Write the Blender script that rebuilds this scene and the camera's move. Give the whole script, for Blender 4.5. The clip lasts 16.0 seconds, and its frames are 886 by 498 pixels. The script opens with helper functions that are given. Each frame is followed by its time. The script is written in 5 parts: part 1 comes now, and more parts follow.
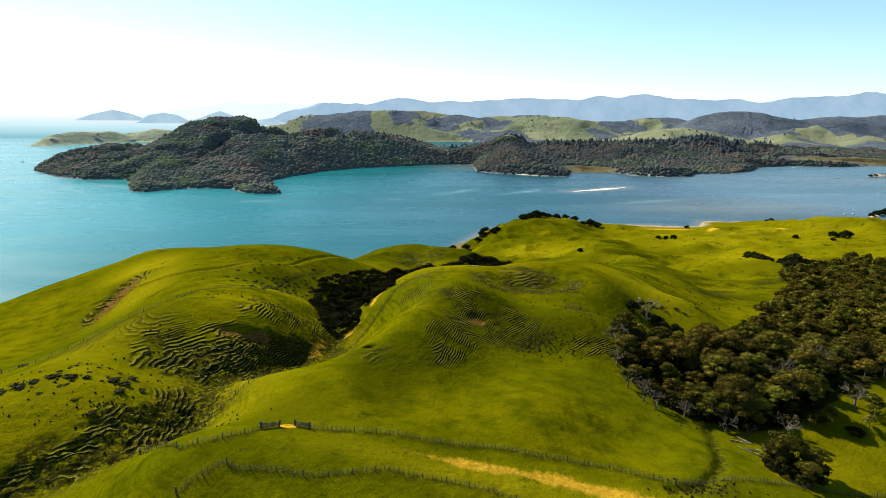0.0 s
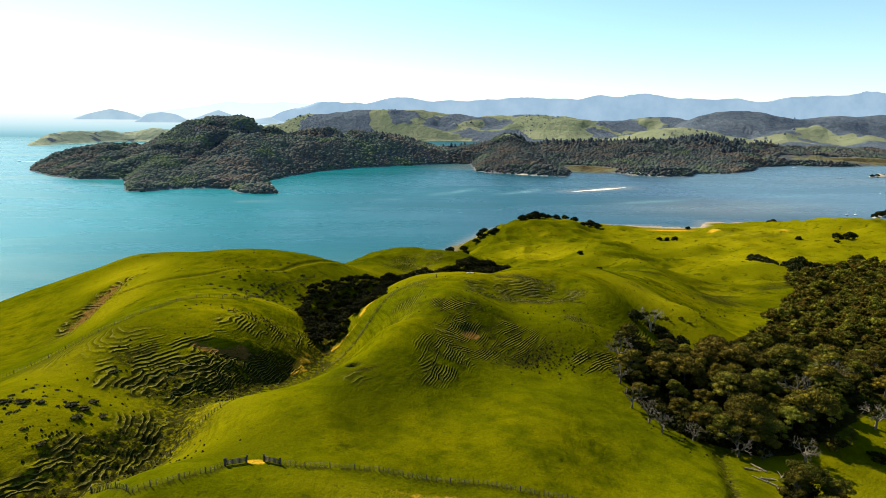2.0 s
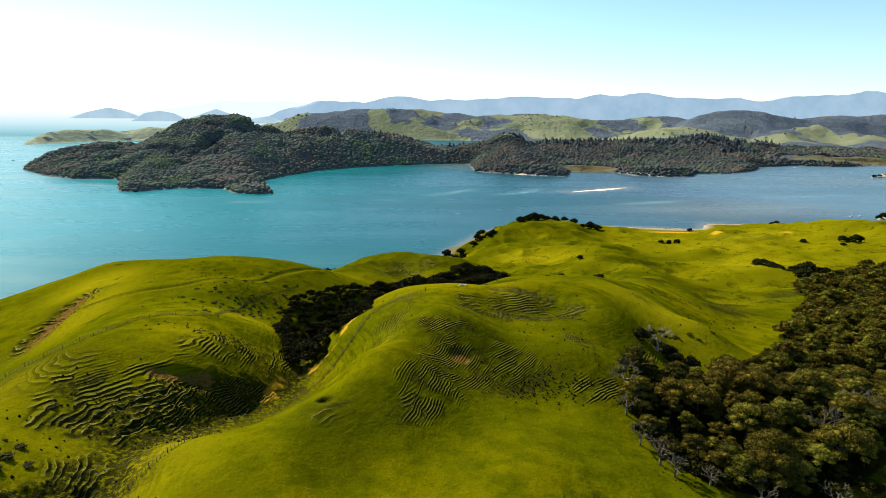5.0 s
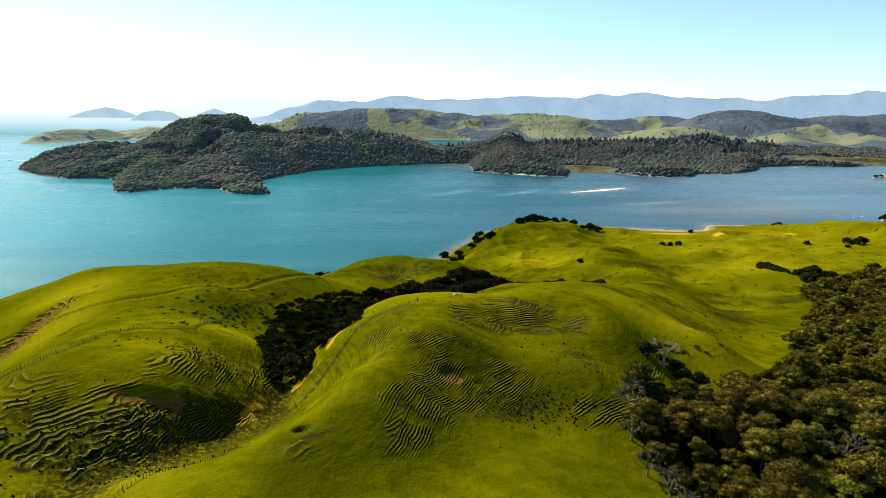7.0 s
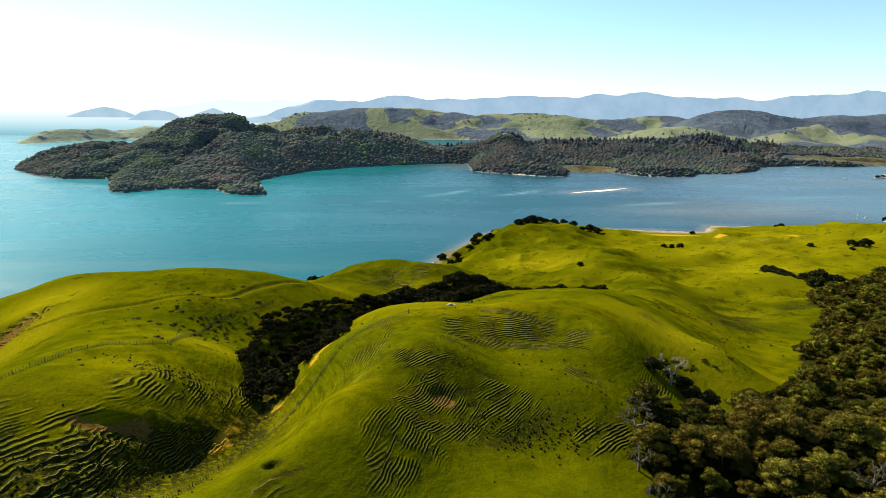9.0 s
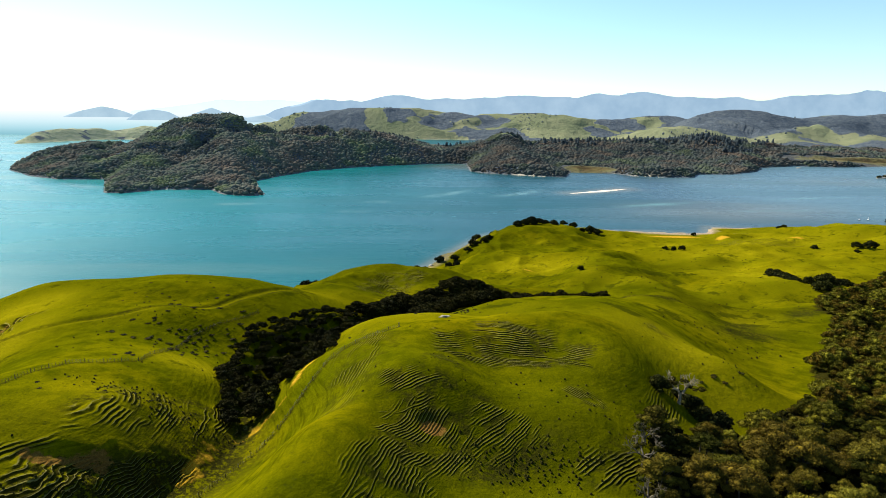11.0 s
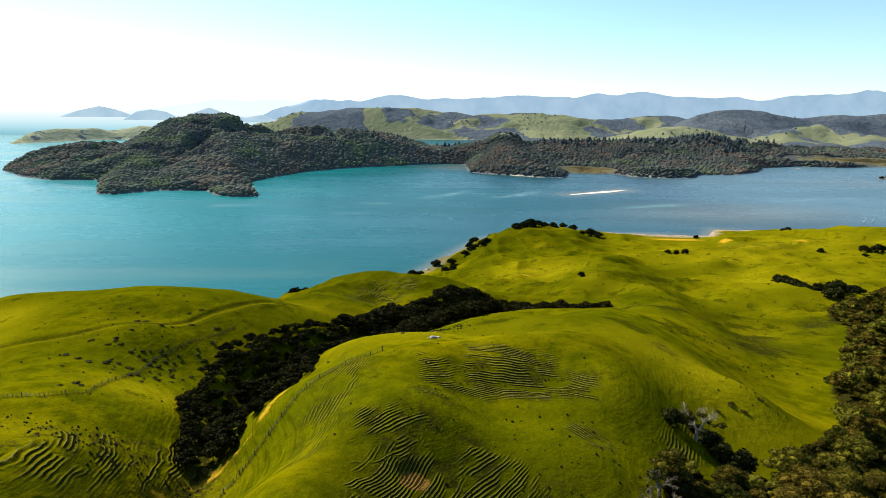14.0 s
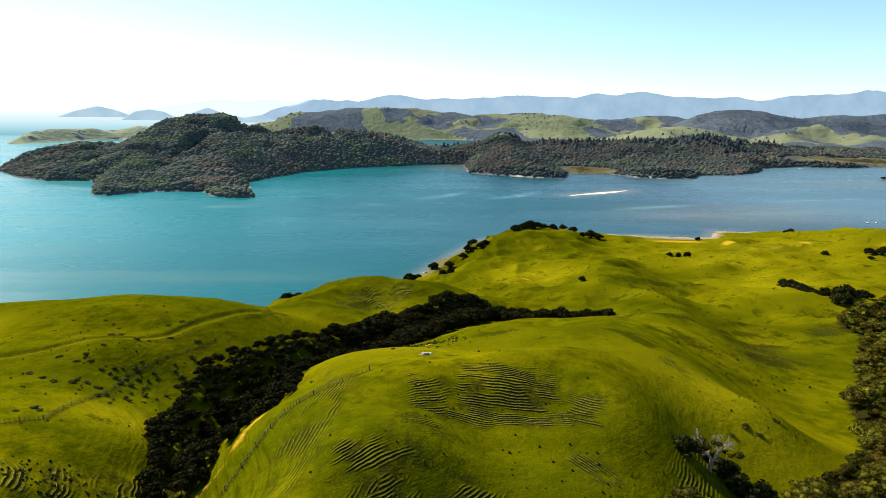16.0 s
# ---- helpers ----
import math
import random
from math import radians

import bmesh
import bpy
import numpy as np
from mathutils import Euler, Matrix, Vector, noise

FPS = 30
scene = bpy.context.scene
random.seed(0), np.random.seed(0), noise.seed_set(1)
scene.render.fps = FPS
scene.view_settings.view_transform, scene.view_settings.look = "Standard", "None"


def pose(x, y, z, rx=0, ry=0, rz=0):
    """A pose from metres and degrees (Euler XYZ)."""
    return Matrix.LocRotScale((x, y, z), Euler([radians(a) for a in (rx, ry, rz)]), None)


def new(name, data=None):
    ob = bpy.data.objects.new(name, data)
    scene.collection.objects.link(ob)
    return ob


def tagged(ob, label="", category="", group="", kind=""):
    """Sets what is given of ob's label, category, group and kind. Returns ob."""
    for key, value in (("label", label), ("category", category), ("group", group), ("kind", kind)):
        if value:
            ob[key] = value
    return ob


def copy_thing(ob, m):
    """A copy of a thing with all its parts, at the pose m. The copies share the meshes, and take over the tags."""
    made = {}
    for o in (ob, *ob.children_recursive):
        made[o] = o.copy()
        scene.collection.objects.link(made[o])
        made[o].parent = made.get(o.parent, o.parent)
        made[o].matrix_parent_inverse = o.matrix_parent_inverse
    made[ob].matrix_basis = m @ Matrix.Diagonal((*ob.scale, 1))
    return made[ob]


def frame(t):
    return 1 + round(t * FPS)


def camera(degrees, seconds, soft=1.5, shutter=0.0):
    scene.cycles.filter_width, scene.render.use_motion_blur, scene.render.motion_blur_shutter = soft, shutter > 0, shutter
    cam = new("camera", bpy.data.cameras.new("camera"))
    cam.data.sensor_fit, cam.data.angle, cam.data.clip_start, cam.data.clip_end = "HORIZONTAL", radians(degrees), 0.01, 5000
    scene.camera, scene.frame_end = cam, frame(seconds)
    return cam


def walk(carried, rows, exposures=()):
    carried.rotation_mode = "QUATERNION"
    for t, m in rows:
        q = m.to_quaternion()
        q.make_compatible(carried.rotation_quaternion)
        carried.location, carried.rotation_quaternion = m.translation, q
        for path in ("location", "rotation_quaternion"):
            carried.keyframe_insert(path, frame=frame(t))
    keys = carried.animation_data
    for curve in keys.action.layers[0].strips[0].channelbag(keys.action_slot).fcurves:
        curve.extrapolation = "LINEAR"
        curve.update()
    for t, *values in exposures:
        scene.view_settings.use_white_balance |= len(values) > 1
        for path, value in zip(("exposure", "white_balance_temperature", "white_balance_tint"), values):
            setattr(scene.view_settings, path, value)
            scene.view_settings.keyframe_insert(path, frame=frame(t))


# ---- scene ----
# ---- camera ----
cam = camera(73.50, 16.0, soft=0.6)
PATH = [
    (0.0, 0.00, 0.00, 170.56, 77.292, -0.236, 0.053),
    (1.0, 1.22, 6.15, 170.68, 77.256, -0.258, 0.034),
    (2.0, 2.42, 12.32, 170.79, 77.223, -0.278, 0.015),
    (3.0, 3.60, 18.50, 170.90, 77.193, -0.297, -0.005),
    (4.0, 4.77, 24.70, 171.00, 77.166, -0.315, -0.026),
    (5.0, 5.93, 30.90, 171.09, 77.141, -0.330, -0.048),
    (6.0, 7.07, 37.12, 171.17, 77.119, -0.344, -0.070),
    (7.0, 8.19, 43.35, 171.24, 77.100, -0.357, -0.093),
    (8.0, 9.30, 49.59, 171.30, 77.084, -0.367, -0.117),
    (9.0, 10.39, 55.85, 171.35, 77.071, -0.377, -0.142),
    (10.0, 11.46, 62.12, 171.40, 77.060, -0.384, -0.167),
    (11.0, 12.53, 68.40, 171.44, 77.052, -0.390, -0.193),
    (12.0, 13.57, 74.70, 171.46, 77.047, -0.394, -0.220),
    (13.0, 14.60, 81.00, 171.48, 77.045, -0.397, -0.248),
    (14.0, 15.61, 87.32, 171.49, 77.046, -0.398, -0.276),
    (15.0, 16.61, 93.65, 171.50, 77.049, -0.397, -0.306),
    (16.0, 17.59, 100.00, 171.49, 77.055, -0.395, -0.336),
]
walk(cam, [(t, pose(*p)) for t, *p in PATH])

# ---- daylight ----
SUN_AZ, SUN_EL = radians(-46), radians(38)
world = bpy.data.worlds.new("sky")
scene.world = world
world.use_nodes = True
wn, wl = world.node_tree.nodes, world.node_tree.links
sky = wn.new("ShaderNodeTexSky")
sky.sky_type, sky.sun_disc = "NISHITA", False
sky.sun_elevation, sky.sun_rotation = SUN_EL, SUN_AZ
sky.altitude, sky.air_density, sky.dust_density, sky.ozone_density = 150, 1.0, 0.25, 1.8
tint = wn.new("ShaderNodeMix")
tint.data_type, tint.blend_type = "RGBA", "MULTIPLY"
tint.inputs[0].default_value = 1.0
tint.inputs[7].default_value = (0.85, 1.0, 1.08, 1)
wl.new(sky.outputs[0], tint.inputs[6])
wl.new(tint.outputs[2], wn["Background"].inputs[0])
wn["Background"].inputs[1].default_value = 0.079

sun = bpy.data.lights.new("sun", "SUN")
sun.energy, sun.angle, sun.color = 4.7, radians(0.55), (1.0, 0.93, 0.79)
sun_ob = new("sun", sun)
toward = Vector((math.sin(SUN_AZ) * math.cos(SUN_EL), math.cos(SUN_AZ) * math.cos(SUN_EL), math.sin(SUN_EL)))
sun_ob.rotation_euler = toward.to_track_quat("Z", "Y").to_euler()
scene.view_settings.exposure = 1.2


# ---- materials ----
class Nodes:
    """A small wrapper to write node materials briefly."""

    def __init__(self, name):
        self.mat = bpy.data.materials.new(name)
        self.mat.use_nodes = True
        self.t = self.mat.node_tree
        self.bsdf = self.t.nodes["Principled BSDF"]
        self.out = self.t.nodes["Material Output"]

    def node(self, kind, **values):
        n = self.t.nodes.new(kind)
        for key, v in values.items():
            n.inputs[key.replace("_", " ")].default_value = v
        return n

    def link(self, a, b):
        self.t.links.new(a, b)

    def noise(self, scale, detail=4.0, rough=0.55, vec=None):
        n = self.node("ShaderNodeTexNoise", Scale=scale, Detail=detail, Roughness=rough)
        self.link(vec or self.position(), n.inputs["Vector"])
        return n.outputs["Fac"]

    def position(self):
        return self.t.nodes.new("ShaderNodeNewGeometry").outputs["Position"]

    def ramp(self, fac, *stops):
        n = self.t.nodes.new("ShaderNodeValToRGB")
        e = n.color_ramp.elements
        while len(e) < len(stops):
            e.new(0.5)
        for el, (p, c) in zip(e, stops):
            el.position, el.color = p, (*c, 1) if len(c) == 3 else c
        self.link(fac, n.inputs[0])
        return n.outputs[0]

    def mix(self, fac, a, b, blend="MIX"):
        n = self.t.nodes.new("ShaderNodeMix")
        n.data_type, n.blend_type = "RGBA", blend
        for sock, v in ((n.inputs[0], fac), (n.inputs[6], a), (n.inputs[7], b)):
            if hasattr(v, "links"):
                self.link(v, sock)
            elif isinstance(v, (int, float)):
                sock.default_value = v
            else:
                sock.default_value = (*v, 1)
        return n.outputs[2]

    def maths(self, op, a, b=0.0, clamp=False):
        n = self.t.nodes.new("ShaderNodeMath")
        n.operation, n.use_clamp = op, clamp
        for sock, v in ((n.inputs[0], a), (n.inputs[1], b)):
            if hasattr(v, "links"):
                self.link(v, sock)
            else:
                sock.default_value = v
        return n.outputs[0]

    def attr(self, name):
        n = self.t.nodes.new("ShaderNodeAttribute")
        n.attribute_name = name
        return n.outputs["Fac"]

    def bump(self, height, strength, distance):
        n = self.node("ShaderNodeBump", Strength=strength, Distance=distance)
        self.link(height, n.inputs["Height"])
        self.link(n.outputs[0], self.bsdf.inputs["Normal"])

    def done(self, color, rough=0.9, spec=0.2):
        s = self.bsdf.inputs
        if hasattr(color, "links"):
            self.link(color, s["Base Color"])
        else:
            s["Base Color"].default_value = (*color, 1)
        if hasattr(rough, "links"):
            self.link(rough, s["Roughness"])
        else:
            s["Roughness"].default_value = rough
        s["Specular IOR Level"].default_value = spec
        return self.mat


def pasture_material():
    m = Nodes("pasture")
    wide, mid, fine = m.noise(0.018, 5), m.noise(0.16, 5, 0.6), m.noise(2.2, 6, 0.7)
    grass = m.ramp(wide, (0.30, (0.060, 0.068, 0.0005)), (0.52, (0.095, 0.092, 0.0006)), (0.72, (0.136, 0.115, 0.0009)))
    grass = m.mix(m.ramp(mid, (0.40, (0, 0, 0)), (0.68, (1, 1, 1))), grass, (0.040, 0.047, 0.0004))
    # Deeper green where slopes turn from the sun: shade painted into the pasture.
    grass = m.mix(m.maths("MULTIPLY", m.attr("lush_shade"), 0.9), grass, m.ramp(mid, (0.35, (0.027, 0.032, 0.0003)), (0.7, (0.043, 0.045, 0.0004))))
    # Yellow dry grass, also laid on some slopes to paint them sunlit.
    grass = m.mix(m.maths("MULTIPLY", m.attr("dry_sunlit"), m.ramp(mid, (0.3, (0.35,) * 3), (0.65, (1,) * 3))), grass, (0.205, 0.172, 0.003))
    grass = m.mix(1.0, grass, m.ramp(fine, (0.28, (0.74, 0.77, 0.7)), (0.5, (1.02, 1.02, 1.0)), (0.74, (1.34, 1.28, 1.1))), "MULTIPLY")
    speck = m.noise(5.0, 4, 0.7)
    grass = m.mix(m.ramp(speck, (0.25, (0.4,) * 3), (0.42, (0,) * 3)), grass, (0.020, 0.024, 0.001))
    lie = m.node("ShaderNodeMapping", Scale=(0.13, 0.13, 2.1))
    m.link(m.position(), lie.inputs[0])
    trod = m.noise(1.0, 4, 0.6, lie.outputs[0])
    up = m.t.nodes.new("ShaderNodeSeparateXYZ")
    m.link(m.t.nodes.new("ShaderNodeNewGeometry").outputs["Normal"], up.inputs[0])
    steep = m.ramp(up.outputs[2], (0.80, (1.0,) * 3), (0.965, (0.12,) * 3))
    grass = m.mix(steep, grass, m.mix(1.0, grass, m.ramp(trod, (0.34, (0.62, 0.64, 0.62)), (0.50, (1.0,) * 3), (0.66, (1.2, 1.17, 1.05))), "MULTIPLY"))
    tuft = m.noise(0.75, 3, 0.5)
    grass = m.mix(m.ramp(tuft, (0.63, (0, 0, 0)), (0.72, (0.5, 0.5, 0.5))), grass, (0.026, 0.032, 0.003))
    rush = m.maths("ADD", m.noise(0.075, 7, 0.74), m.maths("MULTIPLY", m.attr("rush"), 0.16))
    grass = m.mix(m.ramp(rush, (0.60, (0,) * 3), (0.68, (0.8,) * 3)), grass, (0.026, 0.031, 0.001))
    # Rank grass and scrub; the same mask also paints shade into the ground.
    rank_shade = m.maths("MULTIPLY", m.attr("rank_shade"), m.ramp(m.noise(0.8, 6, 0.72), (0.43, (0.05,) * 3), (0.51, (1, 1, 1))))
    rank_shade = m.maths("ADD", rank_shade, m.maths("MULTIPLY", m.maths("SUBTRACT", m.attr("rank_shade"), 1.0, True), 2.0), True)
    grass = m.mix(rank_shade, grass, m.ramp(fine, (0.35, (0.010, 0.011, 0.002)), (0.7, (0.036, 0.032, 0.005))))
    step = m.maths("FRACT", m.maths("ADD", m.attr("steps"), m.maths("MULTIPLY", m.noise(1.1, 4, 0.65), 0.35)))
    # Steps painted in: risers dark as in shade, trodden edges pale as if lit.
    riser_shade = m.ramp(step, (0.12, (0.0,) * 3), (0.36, (1.0,) * 3), (0.62, (1.0,) * 3), (0.68, (0.0,) * 3))
    worn = m.ramp(step, (0.66, (0.0,) * 3), (0.70, (1.0,) * 3), (0.78, (0.8,) * 3), (0.84, (0.0,) * 3))
    stepped = m.attr("stepped")
    grass = m.mix(m.maths("MULTIPLY", riser_shade, m.maths("MULTIPLY", stepped, 0.95)), grass, m.ramp(fine, (0.35, (0.007, 0.008, 0.001)), (0.7, (0.020, 0.021, 0.002))))
    grass = m.mix(m.maths("MULTIPLY", worn, m.maths("MULTIPLY", stepped, m.ramp(m.noise(0.35, 3), (0.35, (0.35,) * 3), (0.6, (1.0,) * 3)))), grass, (0.19, 0.165, 0.05))
    ground_ear = m.maths("ADD", m.attr("earth"), m.maths("MULTIPLY", m.maths("SUBTRACT", m.noise(0.7, 6, 0.75), 0.5), 2.4))
    grass = m.mix(m.ramp(ground_ear, (0.40, (0, 0, 0)), (0.62, (0.9,) * 3)), grass, m.ramp(fine, (0.35, (0.080, 0.040, 0.009)), (0.7, (0.19, 0.105, 0.022))))
    edge = m.maths("ADD", m.attr("soil"), m.maths("MULTIPLY", m.maths("SUBTRACT", m.noise(0.8, 5, 0.7), 0.5), 1.1))
    soil_mask = m.ramp(edge, (0.34, (0, 0, 0)), (0.72, (1, 1, 1)))
    soil = m.ramp(m.noise(1.4, 6, 0.7), (0.3, (0.25, 0.130, 0.008)), (0.6, (0.41, 0.245, 0.016)), (0.8, (0.54, 0.37, 0.045)))
    col = m.mix(soil_mask, grass, soil)
    sand = m.ramp(m.noise(0.3, 5), (0.3, (0.17, 0.125, 0.075)), (0.7, (0.36, 0.29, 0.20)))
    col = m.mix(m.attr("sand"), col, sand)
    ledge = m.ramp(step, (0.0, (0.35,) * 3), (0.10, (0.0,) * 3), (0.62, (0.8,) * 3), (0.74, (1.0,) * 3), (1.0, (0.35,) * 3))
    h = m.maths("ADD", m.maths("ADD", m.maths("MULTIPLY", fine, 0.6), m.maths("MULTIPLY", trod, m.maths("MULTIPLY", steep, 1.6))), m.maths("MULTIPLY", m.noise(0.5, 5, 0.65), 2.2))
    h = m.maths("ADD", h, m.maths("MULTIPLY", m.maths("MULTIPLY", ledge, m.attr("stepped")), 2.6))
    m.bump(h, 0.55, 0.35)
    return m.done(col, 1.0, 0.0)


def farland_material():
    m = Nodes("far_pasture")
    a, b = m.noise(0.004, 5, 0.6), m.noise(0.03, 5, 0.65)
    # Greyed, bluish tones put air haze into the pasture and forest colours.
    col = m.ramp(a, (0.35, (0.128, 0.148, 0.082)), (0.65, (0.185, 0.192, 0.110)))
    col = m.mix(m.ramp(b, (0.55, (0, 0, 0)), (0.8, (0.4, 0.4, 0.4))), col, (0.07, 0.085, 0.05))
    # The island's paleness is haze painted into its grass.
    col = m.mix(m.attr("pale"), col, m.ramp(b, (0.4, (0.21, 0.24, 0.15)), (0.65, (0.30, 0.31, 0.21))))
    ragged = m.maths("ADD", m.attr("forest"), m.maths("MULTIPLY", m.maths("SUBTRACT", m.noise(0.018, 6, 0.7), 0.5), 0.9))
    crowns = m.ramp(m.noise(0.042, 6, 0.78), (0.36, (0.052, 0.068, 0.088)), (0.50, (0.082, 0.100, 0.118)), (0.66, (0.112, 0.130, 0.132)))
    col = m.mix(m.ramp(ragged, (0.44, (0,) * 3), (0.54, (1,) * 3)), col, crowns)
    col = m.mix(m.attr("sand"), col, (0.50, 0.44, 0.33))
    col = m.mix(m.attr("marsh"), col, m.ramp(b, (0.4, (0.07, 0.05, 0.025)), (0.65, (0.10, 0.085, 0.035))))
    m.bump(m.maths("ADD", b, m.maths("MULTIPLY", m.noise(0.042, 6, 0.78), m.attr("forest"))), 0.8, 16.0)
    return m.done(col, 1.0, 0.0)


def water_material():
    m = Nodes("sea_water")
    pos = m.position()
    sep = m.t.nodes.new("ShaderNodeSeparateXYZ")
    m.link(pos, sep.inputs[0])
    stretch = m.node("ShaderNodeMapping", Scale=(0.35, 1.6, 1.0), Rotation=(0, 0, 0.35))
    m.link(pos, stretch.inputs[0])
    streak = m.noise(0.0035, 5, 0.6, stretch.outputs[0])
    reach = m.maths("ADD", m.maths("MULTIPLY", sep.outputs[0], 1 / 1350.0), 0.48)
    reach = m.maths("ADD", reach, m.maths("MULTIPLY", m.maths("SUBTRACT", m.noise(0.0016, 4), 0.5), 0.5), clamp=True)
    col = m.ramp(reach, (0.0, (0.002, 0.150, 0.158)), (0.35, (0.002, 0.082, 0.090)), (0.62, (0.003, 0.050, 0.061)), (0.85, (0.030, 0.066, 0.088)), (1.0, (0.060, 0.115, 0.142)))
    col = m.mix(m.ramp(streak, (0.56, (0, 0, 0)), (0.74, (0.35, 0.35, 0.35))), col, (0.08, 0.15, 0.15))
    col = m.mix(m.attr("shallow"), col, (0.17, 0.16, 0.12))
    col = m.mix(m.maths("MULTIPLY", m.attr("slick"), m.ramp(m.noise(0.03, 4, 0.6), (0.35, (0.2,) * 3), (0.6, (1,) * 3))), col, (0.10, 0.20, 0.20))
    wave = m.maths("ADD", m.noise(0.22, 4, 0.6, stretch.outputs[0]), m.maths("MULTIPLY", m.noise(0.035, 3, 0.5, stretch.outputs[0]), 1.5))
    m.bump(wave, 0.25, 0.9)
    m.bsdf.inputs["IOR"].default_value = 1.33
    return m.done(col, m.ramp(streak, (0.4, (0.22, 0.22, 0.22)), (0.7, (0.38, 0.38, 0.38))), 0.09)


def leaf_material(name, stops, bright=1.0, stand=False):
    m = Nodes(name)
    info = m.t.nodes.new("ShaderNodeObjectInfo")
    geo = m.t.nodes.new("ShaderNodeNewGeometry")
    pick = m.ramp(m.noise(0.13, 1, 0.5), (0.28, (0,) * 3), (0.72, (1,) * 3)) if stand else info.outputs["Random"]
    base = m.ramp(pick, *stops)
    tuft = m.ramp(geo.outputs["Random Per Island"], (0.0, (0.42, 0.42, 0.42)), (0.6, (0.90, 0.90, 0.86)), (1.0, (1.5, 1.42, 1.05)))
    col = m.mix(1.0, base, tuft, "MULTIPLY")
    col = m.mix(1.0, col, m.ramp(m.noise(0.35, 3), (0.3, (0.7 * bright,) * 3), (0.7, (1.25 * bright,) * 3)), "MULTIPLY")
    m.bsdf.inputs["Subsurface Weight"].default_value = 0.0
    return m.done(col, 0.8, 0.03)


def plain_material(name, dark, light, scale=1.5, rough=0.85, relief=0.05, spec=0.2, metal=0.0):
    m = Nodes(name)
    n = m.noise(scale, 6, 0.65)
    m.bump(n, 0.5, relief)
    m.bsdf.inputs["Metallic"].default_value = metal
    return m.done(m.ramp(n, (0.32, dark), (0.68, light)), rough, spec)


def haze_material(name, low, high, glow):
    """Far ranges seen through kilometres of air: colour and emission paint in that air's scattered light."""
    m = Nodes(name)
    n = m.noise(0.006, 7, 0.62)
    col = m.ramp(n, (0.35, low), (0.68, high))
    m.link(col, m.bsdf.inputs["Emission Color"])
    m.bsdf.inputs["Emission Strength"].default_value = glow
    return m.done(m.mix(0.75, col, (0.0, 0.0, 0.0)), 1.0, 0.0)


PASTURE, FARLAND, WATER = pasture_material(), farland_material(), water_material()
LEAF_DARK = leaf_material("bush_leaves", [(0.0, (0.020, 0.022, 0.002)), (0.25, (0.066, 0.062, 0.005)), (0.45, (0.084, 0.060, 0.007)), (0.6, (0.034, 0.030, 0.003)), (0.8, (0.082, 0.062, 0.007)), (1.0, (0.125, 0.124, 0.012))], 1.3)
LEAF_STAND = leaf_material("stand_leaves", [(0.0, (0.020, 0.022, 0.002)), (0.3, (0.070, 0.048, 0.005)), (0.5, (0.036, 0.036, 0.003)), (0.75, (0.120, 0.112, 0.009)), (1.0, (0.038, 0.038, 0.004))], 1.5, True)
LEAF_GREEN = leaf_material("broad_leaves", [(0.0, (0.030, 0.038, 0.003)), (0.5, (0.066, 0.068, 0.005)), (0.8, (0.120, 0.108, 0.010)), (1.0, (0.150, 0.135, 0.016))], 1.2)
LEAF_COAST = leaf_material("coast_leaves", [(0.0, (0.014, 0.017, 0.004)), (1.0, (0.030, 0.033, 0.006))])
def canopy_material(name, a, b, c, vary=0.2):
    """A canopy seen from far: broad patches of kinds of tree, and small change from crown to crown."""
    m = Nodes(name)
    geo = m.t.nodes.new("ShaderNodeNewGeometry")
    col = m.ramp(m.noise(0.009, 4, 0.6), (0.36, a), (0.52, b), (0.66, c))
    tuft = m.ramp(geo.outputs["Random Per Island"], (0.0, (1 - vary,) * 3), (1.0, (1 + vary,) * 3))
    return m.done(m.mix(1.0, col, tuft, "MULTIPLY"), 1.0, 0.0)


# Lightened and greyed: air haze is put into these two leaf colours.
LEAF_FAR = canopy_material("hazed_far_leaves", (0.122, 0.102, 0.078), (0.084, 0.098, 0.080), (0.118, 0.142, 0.072), 0.14)
LEAF_HAZE = canopy_material("hazed_leaves", (0.086, 0.106, 0.118), (0.098, 0.118, 0.126), (0.112, 0.132, 0.126), 0.12)
LEAF_PINE = canopy_material("pine_needles", (0.034, 0.046, 0.052), (0.042, 0.054, 0.058), (0.052, 0.064, 0.058))
LEAF_GULLY = leaf_material("gully_leaves", [(0.0, (0.009, 0.010, 0.0015)), (0.4, (0.017, 0.018, 0.002)), (0.7, (0.028, 0.024, 0.003)), (1.0, (0.026, 0.029, 0.003))])
LEAF_THICKET = leaf_material("thicket_leaves", [(0.0, (0.009, 0.010, 0.0015)), (0.4, (0.017, 0.018, 0.002)), (0.7, (0.028, 0.024, 0.003)), (1.0, (0.026, 0.029, 0.003))], 1.0, True)
BARK = plain_material("bark", (0.035, 0.029, 0.02), (0.10, 0.086, 0.06), 3.0)
DEADWOOD = plain_material("dead_wood", (0.13, 0.10, 0.06), (0.34, 0.28, 0.17), 3.0)
BARETWIG = plain_material("grey_twigs", (0.055, 0.046, 0.030), (0.15, 0.125, 0.08), 3.0)
POST = plain_material("weathered_post", (0.025, 0.021, 0.014), (0.075, 0.065, 0.045), 6.0)
WIRE = plain_material("fence_wire", (0.07, 0.07, 0.065), (0.14, 0.14, 0.13), 9.0, 0.7, 0.002, 0.2, 0.0)
ROCK = plain_material("rock", (0.16, 0.14, 0.11), (0.40, 0.36, 0.29), 0.9, 0.9, 0.3)
SAND = plain_material("sand_bar", (0.50, 0.40, 0.30), (0.78, 0.68, 0.56), 0.05, 0.95, 0.1)
